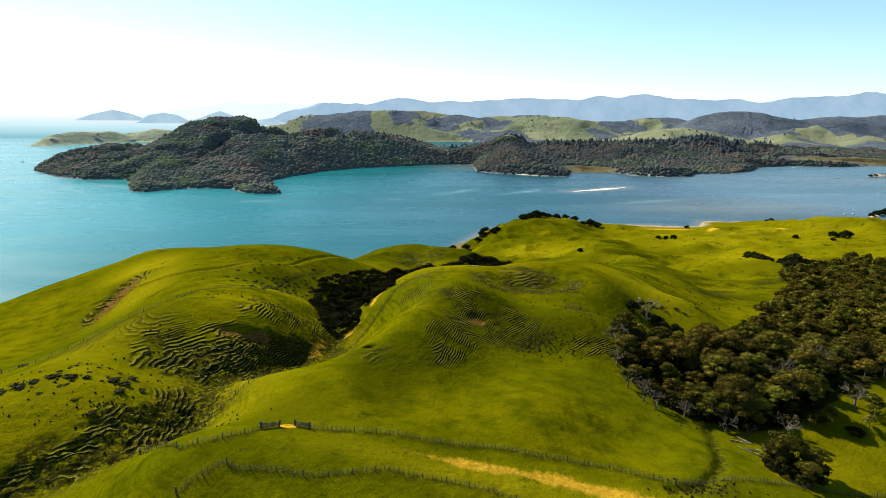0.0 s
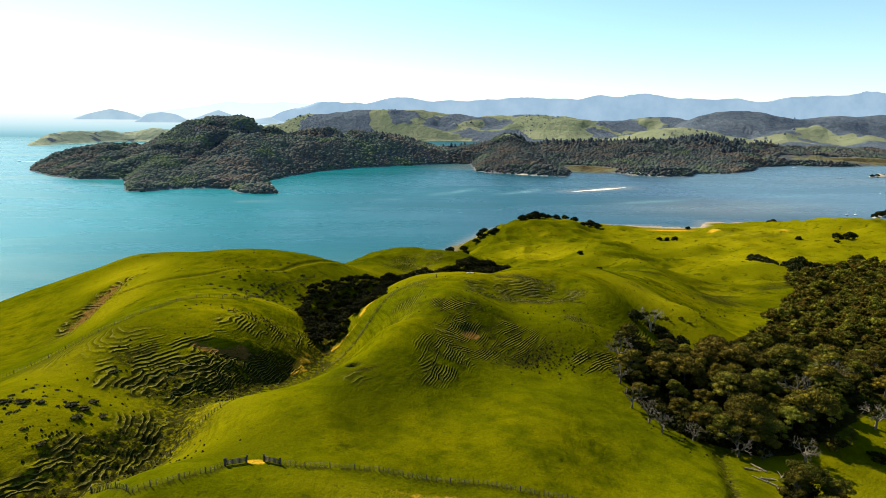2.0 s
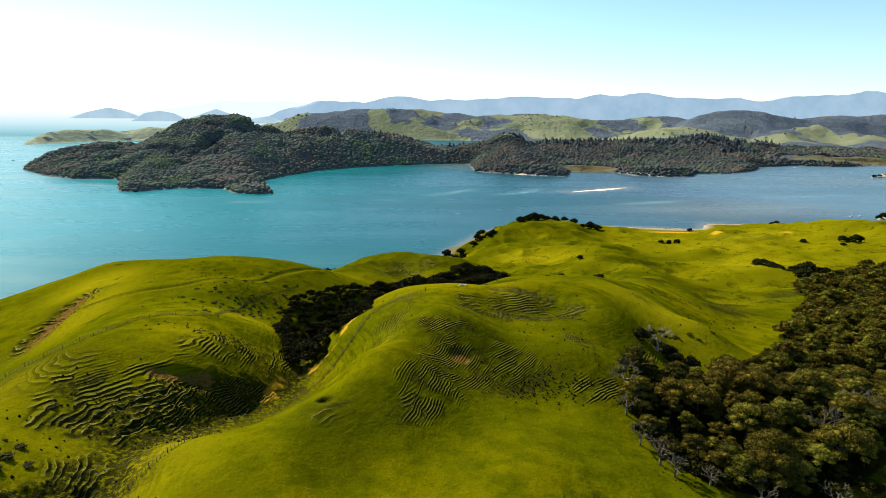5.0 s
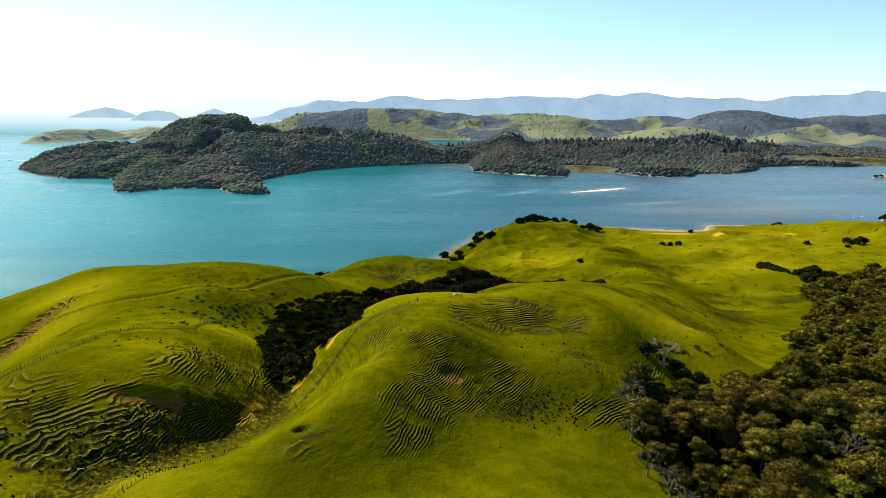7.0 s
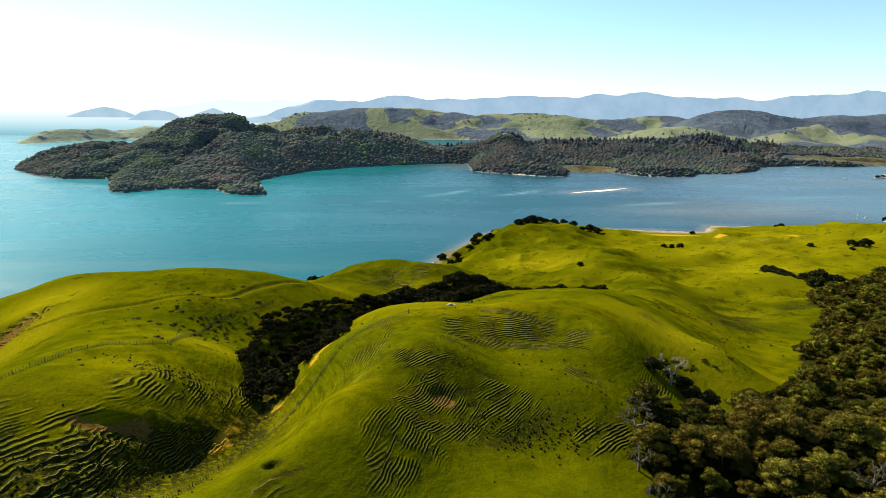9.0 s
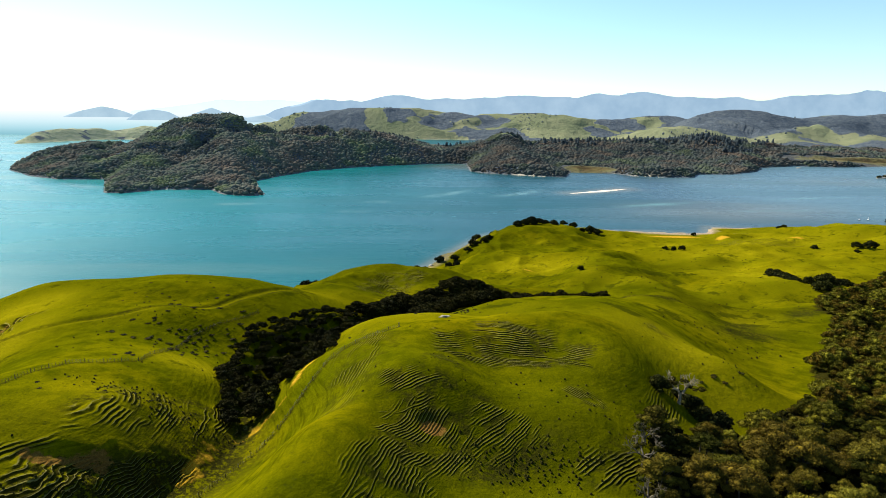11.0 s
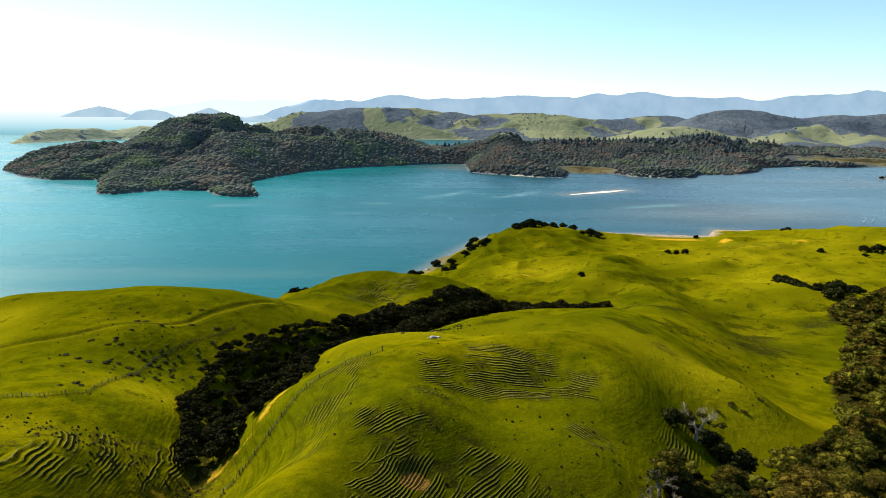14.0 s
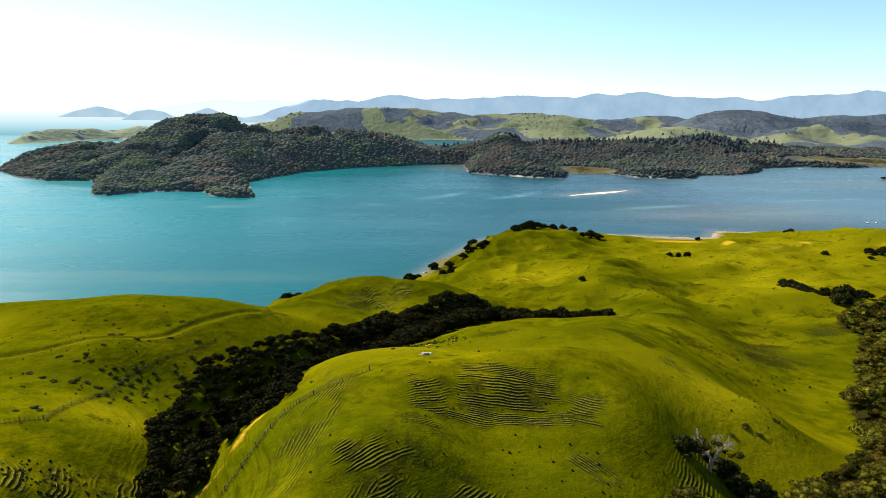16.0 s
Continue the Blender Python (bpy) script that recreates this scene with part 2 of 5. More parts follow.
HULL = plain_material("boat_paint", (0.72, 0.72, 0.70), (0.82, 0.82, 0.80), 2.0, 0.35, 0.005, 0.5)
FOAM = plain_material("wake_foam", (0.70, 0.76, 0.76), (0.88, 0.90, 0.90), 0.05, 0.9, 0.2)
# Blue and pale tones are painted haze, not the slopes' own colour.
RANGE_NEAR = haze_material("blue_range", (0.225, 0.330, 0.432), (0.285, 0.390, 0.485), 0.62)
RANGE_FAR = haze_material("pale_range", (0.74, 0.88, 0.96), (0.78, 0.91, 0.98), 0.48)
ISLE = haze_material("hazy_isle", (0.36, 0.50, 0.60), (0.46, 0.60, 0.68), 0.44)


# ---- mesh helpers ----
def mesh_from(name, verts, faces, material=None, smooth=False):
    """A mesh from arrays: faces all with the same number of corners, or a list."""
    me = bpy.data.meshes.new(name)
    if isinstance(faces, np.ndarray):
        v, f = np.asarray(verts, np.float32), faces.astype(np.int32)
        k = f.shape[1]
        me.vertices.add(len(v))
        me.vertices.foreach_set("co", v.ravel())
        me.loops.add(f.size)
        me.loops.foreach_set("vertex_index", f.ravel())
        me.polygons.add(len(f))
        me.polygons.foreach_set("loop_start", np.arange(0, f.size, k, dtype=np.int32))
        me.update(calc_edges=True)
        me.validate()
    else:
        me.from_pydata([tuple(p) for p in verts], [], faces)
    if smooth:
        me.polygons.foreach_set("use_smooth", np.ones(len(me.polygons), bool))
    if material:
        me.materials.append(material)
    return me


def put_attr(me, name, values):
    a = me.attributes.new(name, "FLOAT", "POINT")
    a.data.foreach_set("value", np.asarray(values, np.float32).ravel())


def part(name, me, parent, label=""):
    ob = new(name, me)
    ob.parent = parent
    return tagged(ob, label)


def grid_faces(nx, ny):
    i = np.arange(nx - 1)[None, :] + np.arange(ny - 1)[:, None] * nx
    return np.stack([i, i + 1, i + nx + 1, i + nx], -1).reshape(-1, 4)


def box_geo(cx, cy, cz, sx, sy, sz, turn=None):
    v = np.array([(x, y, z) for z in (-.5, .5) for x, y in ((-.5, -.5), (.5, -.5), (.5, .5), (-.5, .5))]) * (sx, sy, sz)
    if turn is not None:
        v = v @ np.array(turn.to_3x3()).T
    f = np.array([(3, 2, 1, 0), (4, 5, 6, 7), (0, 1, 5, 4), (1, 2, 6, 5), (2, 3, 7, 6), (3, 0, 4, 7)])
    return v + (cx, cy, cz), f


def tube_geo(points, radii, sides=6):
    """A tapered tube along points."""
    p, rings = [Vector(q) for q in points], []
    for i, q in enumerate(p):
        d = (p[min(i + 1, len(p) - 1)] - p[max(i - 1, 0)]).normalized()
        a = d.orthogonal().normalized()
        b = d.cross(a)
        rings += [tuple(q + radii[i] * (math.cos(k * math.tau / sides) * a + math.sin(k * math.tau / sides) * b)) for k in range(sides)]
    f = [(r * sides + k, r * sides + (k + 1) % sides, (r + 1) * sides + (k + 1) % sides, (r + 1) * sides + k) for r in range(len(p) - 1) for k in range(sides)]
    return np.array(rings), np.array(f)


def join_geo(pieces):
    vs, fs, n = [], [], 0
    for v, f in pieces:
        vs.append(v)
        fs.append(f + n)
        n += len(v)
    return np.concatenate(vs), np.concatenate(fs)


def lattice_noise(x, y, seed=0):
    """Smooth noise from 0 to 1 on a unit lattice."""
    xi, yi = np.floor(x).astype(np.int64), np.floor(y).astype(np.int64)
    fx, fy = x - xi, y - yi
    fx, fy = fx * fx * (3 - 2 * fx), fy * fy * (3 - 2 * fy)

    def h(a, b):
        n = (a * 374761393 + b * 668265263 + seed * 144665) & 0xFFFFFFFF
        n = ((n ^ (n >> 13)) * 1274126177) & 0xFFFFFFFF
        return ((n ^ (n >> 16)) & 0xFFFF) / 65535.0

    return (h(xi, yi) * (1 - fx) + h(xi + 1, yi) * fx) * (1 - fy) + (h(xi, yi + 1) * (1 - fx) + h(xi + 1, yi + 1) * fx) * fy


def fbm(x, y, size, octaves=4, seed=0):
    """Layered noise about 0, from -1 to 1; size in metres."""
    z, a, s, total = 0.0, 1.0, 1.0 / size, 0.0
    for k in range(octaves):
        z = z + a * (lattice_noise(x * s + 17.3 * k, y * s - 9.1 * k, seed + k) * 2 - 1)
        total += a
        a, s = a * 0.5, s * 2.03
    return z / total


def to_line(x, y, line):
    """Distance to a broken line and how far along it, from 0 to 1."""
    best, along = np.full(np.shape(x), 1e9), np.zeros(np.shape(x))
    n = len(line) - 1
    for i in range(n):
        (ax, ay), (bx, by) = line[i][:2], line[i + 1][:2]
        dx, dy = bx - ax, by - ay
        t = np.clip(((x - ax) * dx + (y - ay) * dy) / (dx * dx + dy * dy), 0, 1)
        d = np.hypot(x - ax - t * dx, y - ay - t * dy)
        near = d < best
        best, along = np.where(near, d, best), np.where(near, (i + t) / n, along)
    return best, along


def inside(x, y, line):
    """Whether points lie in a closed outline."""
    hit = np.zeros(np.shape(x), bool)
    for (ax, ay), (bx, by) in zip(line, line[1:] + line[:1]):
        cross = (ay > y) != (by > y)
        hit ^= cross & (x < (bx - ax) * (y - ay) / ((by - ay) or 1e-9) + ax)
    return hit


def blob(x, y, cx, cy, rx, ry, turn=0.0, power=2):
    """A soft patch: 1 in its middle, 0 outside."""
    c, s = math.cos(radians(turn)), math.sin(radians(turn))
    u, v = ((x - cx) * c + (y - cy) * s) / rx, (-(x - cx) * s + (y - cy) * c) / ry
    return np.exp(-(u * u + v * v) ** (power / 2))


def smooth(e0, e1, x):
    t = np.clip((x - e0) / (e1 - e0), 0, 1)
    return t * t * (3 - 2 * t)


# ---- the near land: rounded hills, gullies, slips ----
HILLS = []


def hill(x, y, height, long, wide, turn):
    HILLS.append((x, y, height, long, wide, math.cos(radians(turn)), math.sin(radians(turn))))


hill(-63, 169, 50.5, 37, 56, 12)
hill(-114, 95, 31.5, 100, 75, 11)
hill(-69, 223, 32.2, 70, 77, -9)
hill(-176, 253, 35.1, 115, 144, -23)
hill(-67, 282, 7.9, 94, 87, 0)
hill(-177, 341, 60.3, 88, 59, -5)
hill(-209, 338, -38.1, 278, 82, -19)
hill(-38, 117, 22.0, 55, 68, -2)
hill(-10, 168, -37.5, 92, 31, -15)
hill(20, 186, -15.2, 47, 46, 3)
hill(4, 232, -10.4, 69, 67, 1)
hill(7, 308, 39.5, 64, 53, -29)
hill(-2, 242, 49.6, 39, 25, -77)
hill(84, 314, 41.9, 45, 118, 31)
hill(52, 226, 54.4, 29, 25, 105)
hill(43, 133, -15.4, 71, 74, -1)
hill(80, 227, -6.7, 62, 67, -1)
hill(116, 367, 31.3, 37, 188, -12)
hill(170, 360, -3.8, 129, 130, 0)
hill(132, 210, 50.3, 110, 58, 35)
hill(73, 100, 14.3, 114, 113, -0)
hill(0, 50, 1.9, 112, 110, 0)
hill(-48, 198, -4.2, 69, 67, 1)
hill(-110, 399, 5.8, 134, 142, -1)
hill(-49, 390, 34.9, 100, 143, 58)
hill(-7, 498, 46.5, 71, 99, -60)
hill(44, 518, -27.1, 229, 194, 20)
hill(130, 450, -0.9, 139, 138, -0)
hill(219, 426, 35.5, 71, 100, -37)
hill(305, 381, 13.9, 175, 170, -0)
hill(115, 658, 32.8, 129, 175, 39)
hill(200, 560, 0.9, 170, 169, -0)
hill(300, 560, 0.4, 170, 170, -0)
hill(401, 500, -24.2, 223, 156, 10)
hill(83, 765, -19.6, 185, 84, -26)
hill(137, 849, 24.7, 50, 108, -34)
hill(245, 716, 38.8, 147, 206, 72)
hill(361, 701, 20.4, 146, 193, -3)
hill(434, 865, -40.4, 244, 163, 8)
hill(498, 857, 31.2, 195, 113, -23)
hill(485, 722, -34.7, 190, 176, -3)
hill(597, 847, 16.2, 221, 55, -66)
hill(600, 548, 76.5, 230, 288, 10)
hill(315, 199, 41.3, 286, 155, 12)
hill(-273, 157, 55.9, 117, 258, 20)
hill(-4, -81, 42.6, 197, 235, 20)
hill(255, -23, 41.1, 156, 176, 8)
hill(-40, 60, -1.6, 77, 77, -0)
hill(-88, 125, -33.0, 65, 49, 14)
hill(-48, 148, -48.7, 22, 46, -21)
hill(-42, 150, 49.7, 39, 27, 23)
hill(-67, 147, -22.5, 27, 16, -0)
hill(-51, 270, 18.1, 80, 69, 29)
hill(-22, 307, -30.9, 33, 69, -23)
hill(128, 273, -46.2, 36, 72, 34)
hill(13, 168, 42.1, 28, 51, 46)
hill(60, 227, -40.1, 58, 26, -17)
hill(33, 240, 6.1, 22, 22, 0)
hill(33, 240, 9.0, 10, 10, 0)
hill(-12, 132, -4.5, 15, 15, 0)
hill(-75, 249, -3.5, 22, 22, 0)
hill(96, 312, 4.6, 32, 32, 0)
hill(-48, 141, 6.4, 10, 10, 0)
hill(51, 177, 3.0, 15, 15, 0)
hill(-57, 321, 2.5, 32, 32, 0)
hill(-3, 213, 2.6, 15, 15, 0)
hill(-39, 195, -2.5, 10, 10, 0)
hill(-165, 321, 2.8, 10, 10, 0)
hill(-39, 249, -6.7, 10, 10, 0)
hill(6, 186, -5.8, 10, 10, 0)
hill(-147, 267, 2.2, 15, 15, 0)
hill(-120, 321, -0.8, 15, 15, 0)
hill(15, 267, 1.2, 10, 10, 0)
hill(-21, 267, 1.2, 10, 10, 0)
hill(-75, 168, -3.8, 10, 10, 0)
hill(-57, 123, -5.6, 10, 10, 0)
hill(-102, 195, 4.3, 15, 15, 0)
hill(69, 204, -2.6, 10, 10, 0)
hill(60, 231, 3.7, 10, 10, 0)
hill(15, 240, 7.2, 10, 10, 0)
hill(15, 204, 5.5, 10, 10, 0)
hill(-48, 96, 6.4, 10, 10, 0)
hill(-30, 114, -2.5, 10, 10, 0)
hill(6, 150, -3.4, 10, 10, 0)
hill(-12, 177, 5.3, 10, 10, 0)
hill(60, 321, -4.4, 10, 10, 0)
hill(-147, 321, 1.5, 10, 10, 0)
hill(-39, 168, -1.2, 10, 10, 0)
hill(114, 258, 3.1, 10, 10, 0)
hill(-102, 258, -1.4, 10, 10, 0)
hill(15, 123, 3.6, 15, 15, 0)
hill(96, 267, -1.4, 10, 10, 0)
hill(-165, 321, -1.0, 32, 32, 0)
hill(-30, 150, 1.6, 10, 10, 0)
hill(42, 195, 3.9, 10, 10, 0)
hill(-21, 222, 2.4, 10, 10, 0)
hill(51, 213, -2.2, 10, 10, 0)
hill(51, 150, 2.7, 15, 15, 0)
hill(42, 321, 1.3, 10, 10, 0)
hill(-39, 213, -1.2, 10, 10, 0)
hill(-84, 276, 4.0, 10, 10, 0)
hill(-93, 294, -4.3, 10, 10, 0)
hill(42, 123, -3.9, 10, 10, 0)
hill(24, 213, -2.3, 10, 10, 0)
hill(6, 249, -1.2, 10, 10, 0)
hill(-12, 285, -1.7, 10, 10, 0)
hill(-66, 195, 0.5, 10, 10, 0)
hill(-66, 141, -2.0, 10, 10, 0)


GULLY = [(-96, 92), (-80, 100), (-65, 108), (-57, 125), (-61, 145), (-50, 170), (-41, 188), (-37, 208), (-43, 224), (-44, 243), (-42, 275), (-25, 320), (0, 372), (30, 415), (62, 455)]
DITCH = [(71, 145), (69, 138), (65, 127), (62, 118), (58, 112), (53, 106), (46, 104)]
TRACK = [(-10, 104), (-5, 104), (1, 104), (13, 104), (22, 103), (33, 101), (45, 99), (60, 96)]
SHORE_W = [(-480, 150), (-420, 330), (-300, 440), (-190, 530), (-84, 590), (-30, 650), (-7, 713), (23, 783), (50, 845), (80, 905), (150, 955), (261, 944), (331, 935), (402, 922), (430, 975), (520, 965), (640, 930), (760, 880)]
LEFT_ROAD = [(-150, 245), (-125, 257), (-111, 263), (-99, 270), (-87, 280), (-76, 295), (-66, 320), (-59, 344)]


CLAY_BANK = [(-43, 183), (-43, 191), (-41, 200), (-35, 207), (-30, 212), (-27, 218), (-25, 226), (-24, 234)]


def land_base(x, y):
    z = np.full(np.shape(x), -14.0)
    for cx, cy, a, sx, sy, c, s in HILLS:
        u, v = ((x - cx) * c + (y - cy) * s) / sx, (-(x - cx) * s + (y - cy) * c) / sy
        z = z + a * np.exp(-0.5 * (u * u + v * v))
    return z


TERRACES = []


def terrace(depth, rise, outline, way=None):
    """Sheep-trodden steps on a steep slope, each rise metres above the next along its contours; or rise metres apart and running in the direction way."""
    TERRACES.append((depth, rise, outline, way))


# the steep face and the hollow of the knoll
terrace(0.9, 0.70, [(-3, 148), (7, 156), (12, 170), (3, 178), (-3, 170)], 74)
terrace(1.0, 0.72, [(1, 172), (11, 166), (21, 176), (24, 190), (12, 196), (1, 190)], 64)
terrace(1.0, 0.74, [(17, 174), (34, 188), (31, 197), (21, 199), (16, 190)], 47)
terrace(1.0, 0.76, [(-2, 185), (12, 189), (21, 197), (12, 202), (-1, 201)], 36)
terrace(1.0, 0.88, [(19, 219), (24, 243), (38, 244), (50, 238), (48, 220), (35, 219)], -4)
terrace(0.9, 0.95, [(46, 220), (48, 238), (60, 230), (54, 219)], -32)
terrace(0.7, 0.95, [(9, 204), (12, 234), (20, 236), (20, 208)], 38)
terrace(1.0, 0.85, [(38, 178), (50, 188), (60, 196), (58, 184), (46, 175)], 40)
terrace(0.6, 0.9, [(42, 208), (46, 214), (53, 210), (54, 202), (48, 199)], -50)
terrace(0.5, 0.9, [(64, 204), (72, 222), (80, 227), (79, 212)], 62)
terrace(0.6, 0.9, [(84, 271), (95, 285), (99, 272), (91, 261)], 100)
terrace(0.40, 0.85, [(-13, 177), (-19, 222), (-12, 250), (1, 234), (0, 203), (-6, 188)], 80)
terrace(0.5, 0.5, [(-8, 146), (-5, 158), (2, 164), (6, 154)])
terrace(0.35, 0.5, [(-26, 140), (-24, 152), (-12, 156), (-12, 140)])
# the rough side of the gully
terrace(0.95, 0.60, [(-68, 184), (-67, 202), (-57, 207), (-43, 218), (-38, 208), (-45, 197), (-54, 184)])
terrace(1.2, 0.56, [(-88, 164), (-75, 171), (-68, 177), (-56, 180), (-43, 190), (-40, 185), (-45, 173), (-54, 163), (-60, 146), (-82, 145)])
terrace(1.4, 0.56, [(-88, 102), (-78, 112), (-70, 126), (-67, 143), (-59, 139), (-57, 125), (-60, 107), (-75, 99), (-86, 97)])
terrace(0.35, 0.4, [(-120, 160), (-112, 185), (-90, 180), (-70, 176), (-77, 160), (-95, 150)])
# further off
terrace(0.6, 1.4, [(-40, 390), (-38, 434), (-16, 462), (8, 452), (-5, 425)], -14)
terrace(1.1, 0.8, [(-150, 214), (-148, 280), (-136, 282), (-137, 214)])
terrace(0.4, 2.4, [(340, 740), (350, 815), (440, 830), (460, 760)], 20)


def reach_in(x, y, outline):
    """How far inside an outline places lie, negative outside."""
    d, _ = to_line(x, y, outline + outline[:1])
    return np.where(inside(x, y, outline), d, -d)


def treads(x, y, z):
    """Where on its step each place of the trodden slopes lies, and how strongly it is stepped."""
    mask, phase = np.zeros(np.shape(x)), np.zeros(np.shape(x))
    wander = 0.9 * fbm(x, y, 14, 2, 11) + 0.75 * fbm(x, y, 4.5, 3, 12)
    ragged = 5.5 * fbm(x, y, 9, 3, 18) - 1.2
    for depth, rise, outline, way in TERRACES:
        m = depth * smooth(-3.0, 4.5, reach_in(x, y, outline) + ragged)
        run = z if way is None else y * math.cos(radians(way)) - x * math.sin(radians(way)) + 0.15 * z
        ph = run / rise + wander
        m = m * np.clip(3.4 * lattice_noise(0.61 * ph, (x + 0.8 * y) / 6.5, 14) - 0.75, 0, 1)
        phase, mask = np.where(m > mask, ph, phase), np.maximum(mask, m)
    return phase, mask * np.clip(3.4 * lattice_noise(x / 5 + y / 13, y / 4 - x / 12, 13) - 0.35, 0, 1)


ROUGH = [
    [(-82, 146), (-74, 160), (-67, 172), (-56, 182), (-42, 189), (-41, 184), (-50, 171), (-56, 157), (-61, 145)],
    [(-88, 100), (-78, 110), (-70, 126), (-66, 140), (-59, 138), (-57, 125), (-60, 107), (-75, 98), (-86, 96)],
]


def land(x, y, fine=True, with_steps=False):
    """Height of the ground."""
    x, y = np.asarray(x, float), np.asarray(y, float)
    z = land_base(x, y)
    d, s = to_line(x, y, GULLY)
    d = d + 1.8 * fbm(x, y, 9, 3, 5)
    bush = smooth(0.46, 0.58, s)
    z = z - (1.4 + 3.6 * bush) * np.exp(-(d / (4.5 + 4.5 * bush)) ** 2)
    dd, _ = to_line(x, y, DITCH)
    z = z - 0.9 * np.exp(-((dd + 0.5 * fbm(x, y, 4, 2, 8)) / 1.4) ** 2)
    z = z + 0.9 * fbm(x, y, 38, 4, 1) + 1.2 * fbm(x, y, 120, 2, 2) * smooth(280, 420, y)
    folds = 1 - 2.2 * np.abs(fbm(x + 14 * fbm(x, y, 60, 2, 4), y, 105, 3, 3))
    z = z + (8.5 * smooth(330, 480, y) + 0.8) * (folds - 0.55) * smooth(980, 900, y)
    z = z + 4.4 * blob(x, y, 38, 261, 28, 12, -10, 3) - 5.6 * blob(x, y, 37, 234, 27, 12, -10, 3)
    z = z + 2.4 * blob(x, y, 1, 194, 12, 16, -10, 3) - 3.0 * blob(x, y, 25, 172, 16, 13, 30, 3)
    z = z + 3.0 * smooth(320, 420, y) * smooth(980, 900, y) * (0.5 - np.abs(fbm(x, y, 34, 3, 6)) * 2)
    z = z - 3.6 * blob(x, y, 6, 146, 17, 30, -8, 3) - 1.8 * blob(x, y, -13, 132, 8, 20, 0, 3) + 2.6 * blob(x, y, -63, 146, 11, 22, -10, 3) + 4.6 * blob(x, y, -52, 191, 17, 14, 20, 3)
    dr, _ = to_line(x, y, LEFT_ROAD)
    z = z - 0.5 * np.exp(-(dr / 1.7) ** 2) + 0.2 * np.exp(-((dr - 3.0) / 1.5) ** 2)
    z = z - 1.4 * blob(x, y, -61, 174, 9, 3.0, 12, 4) - 1.5 * blob(x, y, -142, 247, 4, 28, 2, 4)
    if fine:
        phase, m = treads(x, y, z)
        saw = np.interp(phase % 1.0, [0, 0.1, 0.62, 0.72, 0.80, 1], [0.35, 0.0, 0.80, 1.0, 0.95, 0.35])
        z = z + 0.14 * m * (saw - 0.5) - 0.7 * blob(x, y, 11, 187, 3.0, 2.4, 0, 4) - 1.3 * blob(x, y, -20, 152, 1.6, 1.3, 0, 4)
        if with_steps:
            steps = (phase, m)
        rough = np.maximum.reduce([smooth(-3, 4, reach_in(x, y, o)) for o in ROUGH])
        z = z + rough * (0.8 * fbm(x, y, 3.0, 3, 21) + 0.5 * fbm(x, y, 1.5, 2, 20))
        z = z + 0.10 * fbm(x, y, 3.0, 3, 31)
    near, _ = to_line(x, y, SHORE_W)
    sea = ~inside(x, y, SHORE_W + [(900, 700), (900, -600), (-600, -600)])
    signed = np.where(sea, -near, near)
    cap = np.where(signed > 0, 0.9 * np.maximum(signed - 6, 0) ** 1.06 + 0.09 * np.minimum(signed, 6), 0.05 * signed)
    flat = blob(x, y, 330, 905, 80, 32, -5, 4)
    cap = cap * (1 - flat) + flat * np.minimum(cap, 1.2 + 0.03 * np.maximum(signed, 0))
    z = np.where(signed > 0, np.maximum(z, 0.9 + 0.02 * np.minimum(signed, 120)), z)
    k = 3.0
    h = np.clip(0.5 + 0.5 * (cap - z) / k, 0, 1)
    z = cap * (1 - h) + z * h - k * h * (1 - h) * smooth(0, 12, signed)
    return (z, *steps) if with_steps else z


def height(x, y):
    return float(land(np.array([float(x)]), np.array([float(y)]))[0])


def spaced(start, end, steps):
    """Coordinates with spacing that changes: steps are (upto, spacing)."""
    v, out = start, [start]
    for upto, d in steps:
        while v < upto - 1e-6:
            v += d
            out.append(v)
    return np.array(out)


FOREST = [(67, 203), (62, 195), (60, 186), (57, 170), (58, 159), (62, 152), (71, 149), (81, 147), (92, 148), (105, 154), (121, 162), (134, 169), (165, 192), (215, 250), (262, 318), (330, 420), (420, 500), (400, 530), (365, 530), (340, 498), (298, 466), (258, 436), (246, 418), (242, 397), (226, 372), (210, 352), (188, 322), (171, 303), (160, 281), (140, 252), (124, 237), (110, 227), (95, 214), (81, 205)]


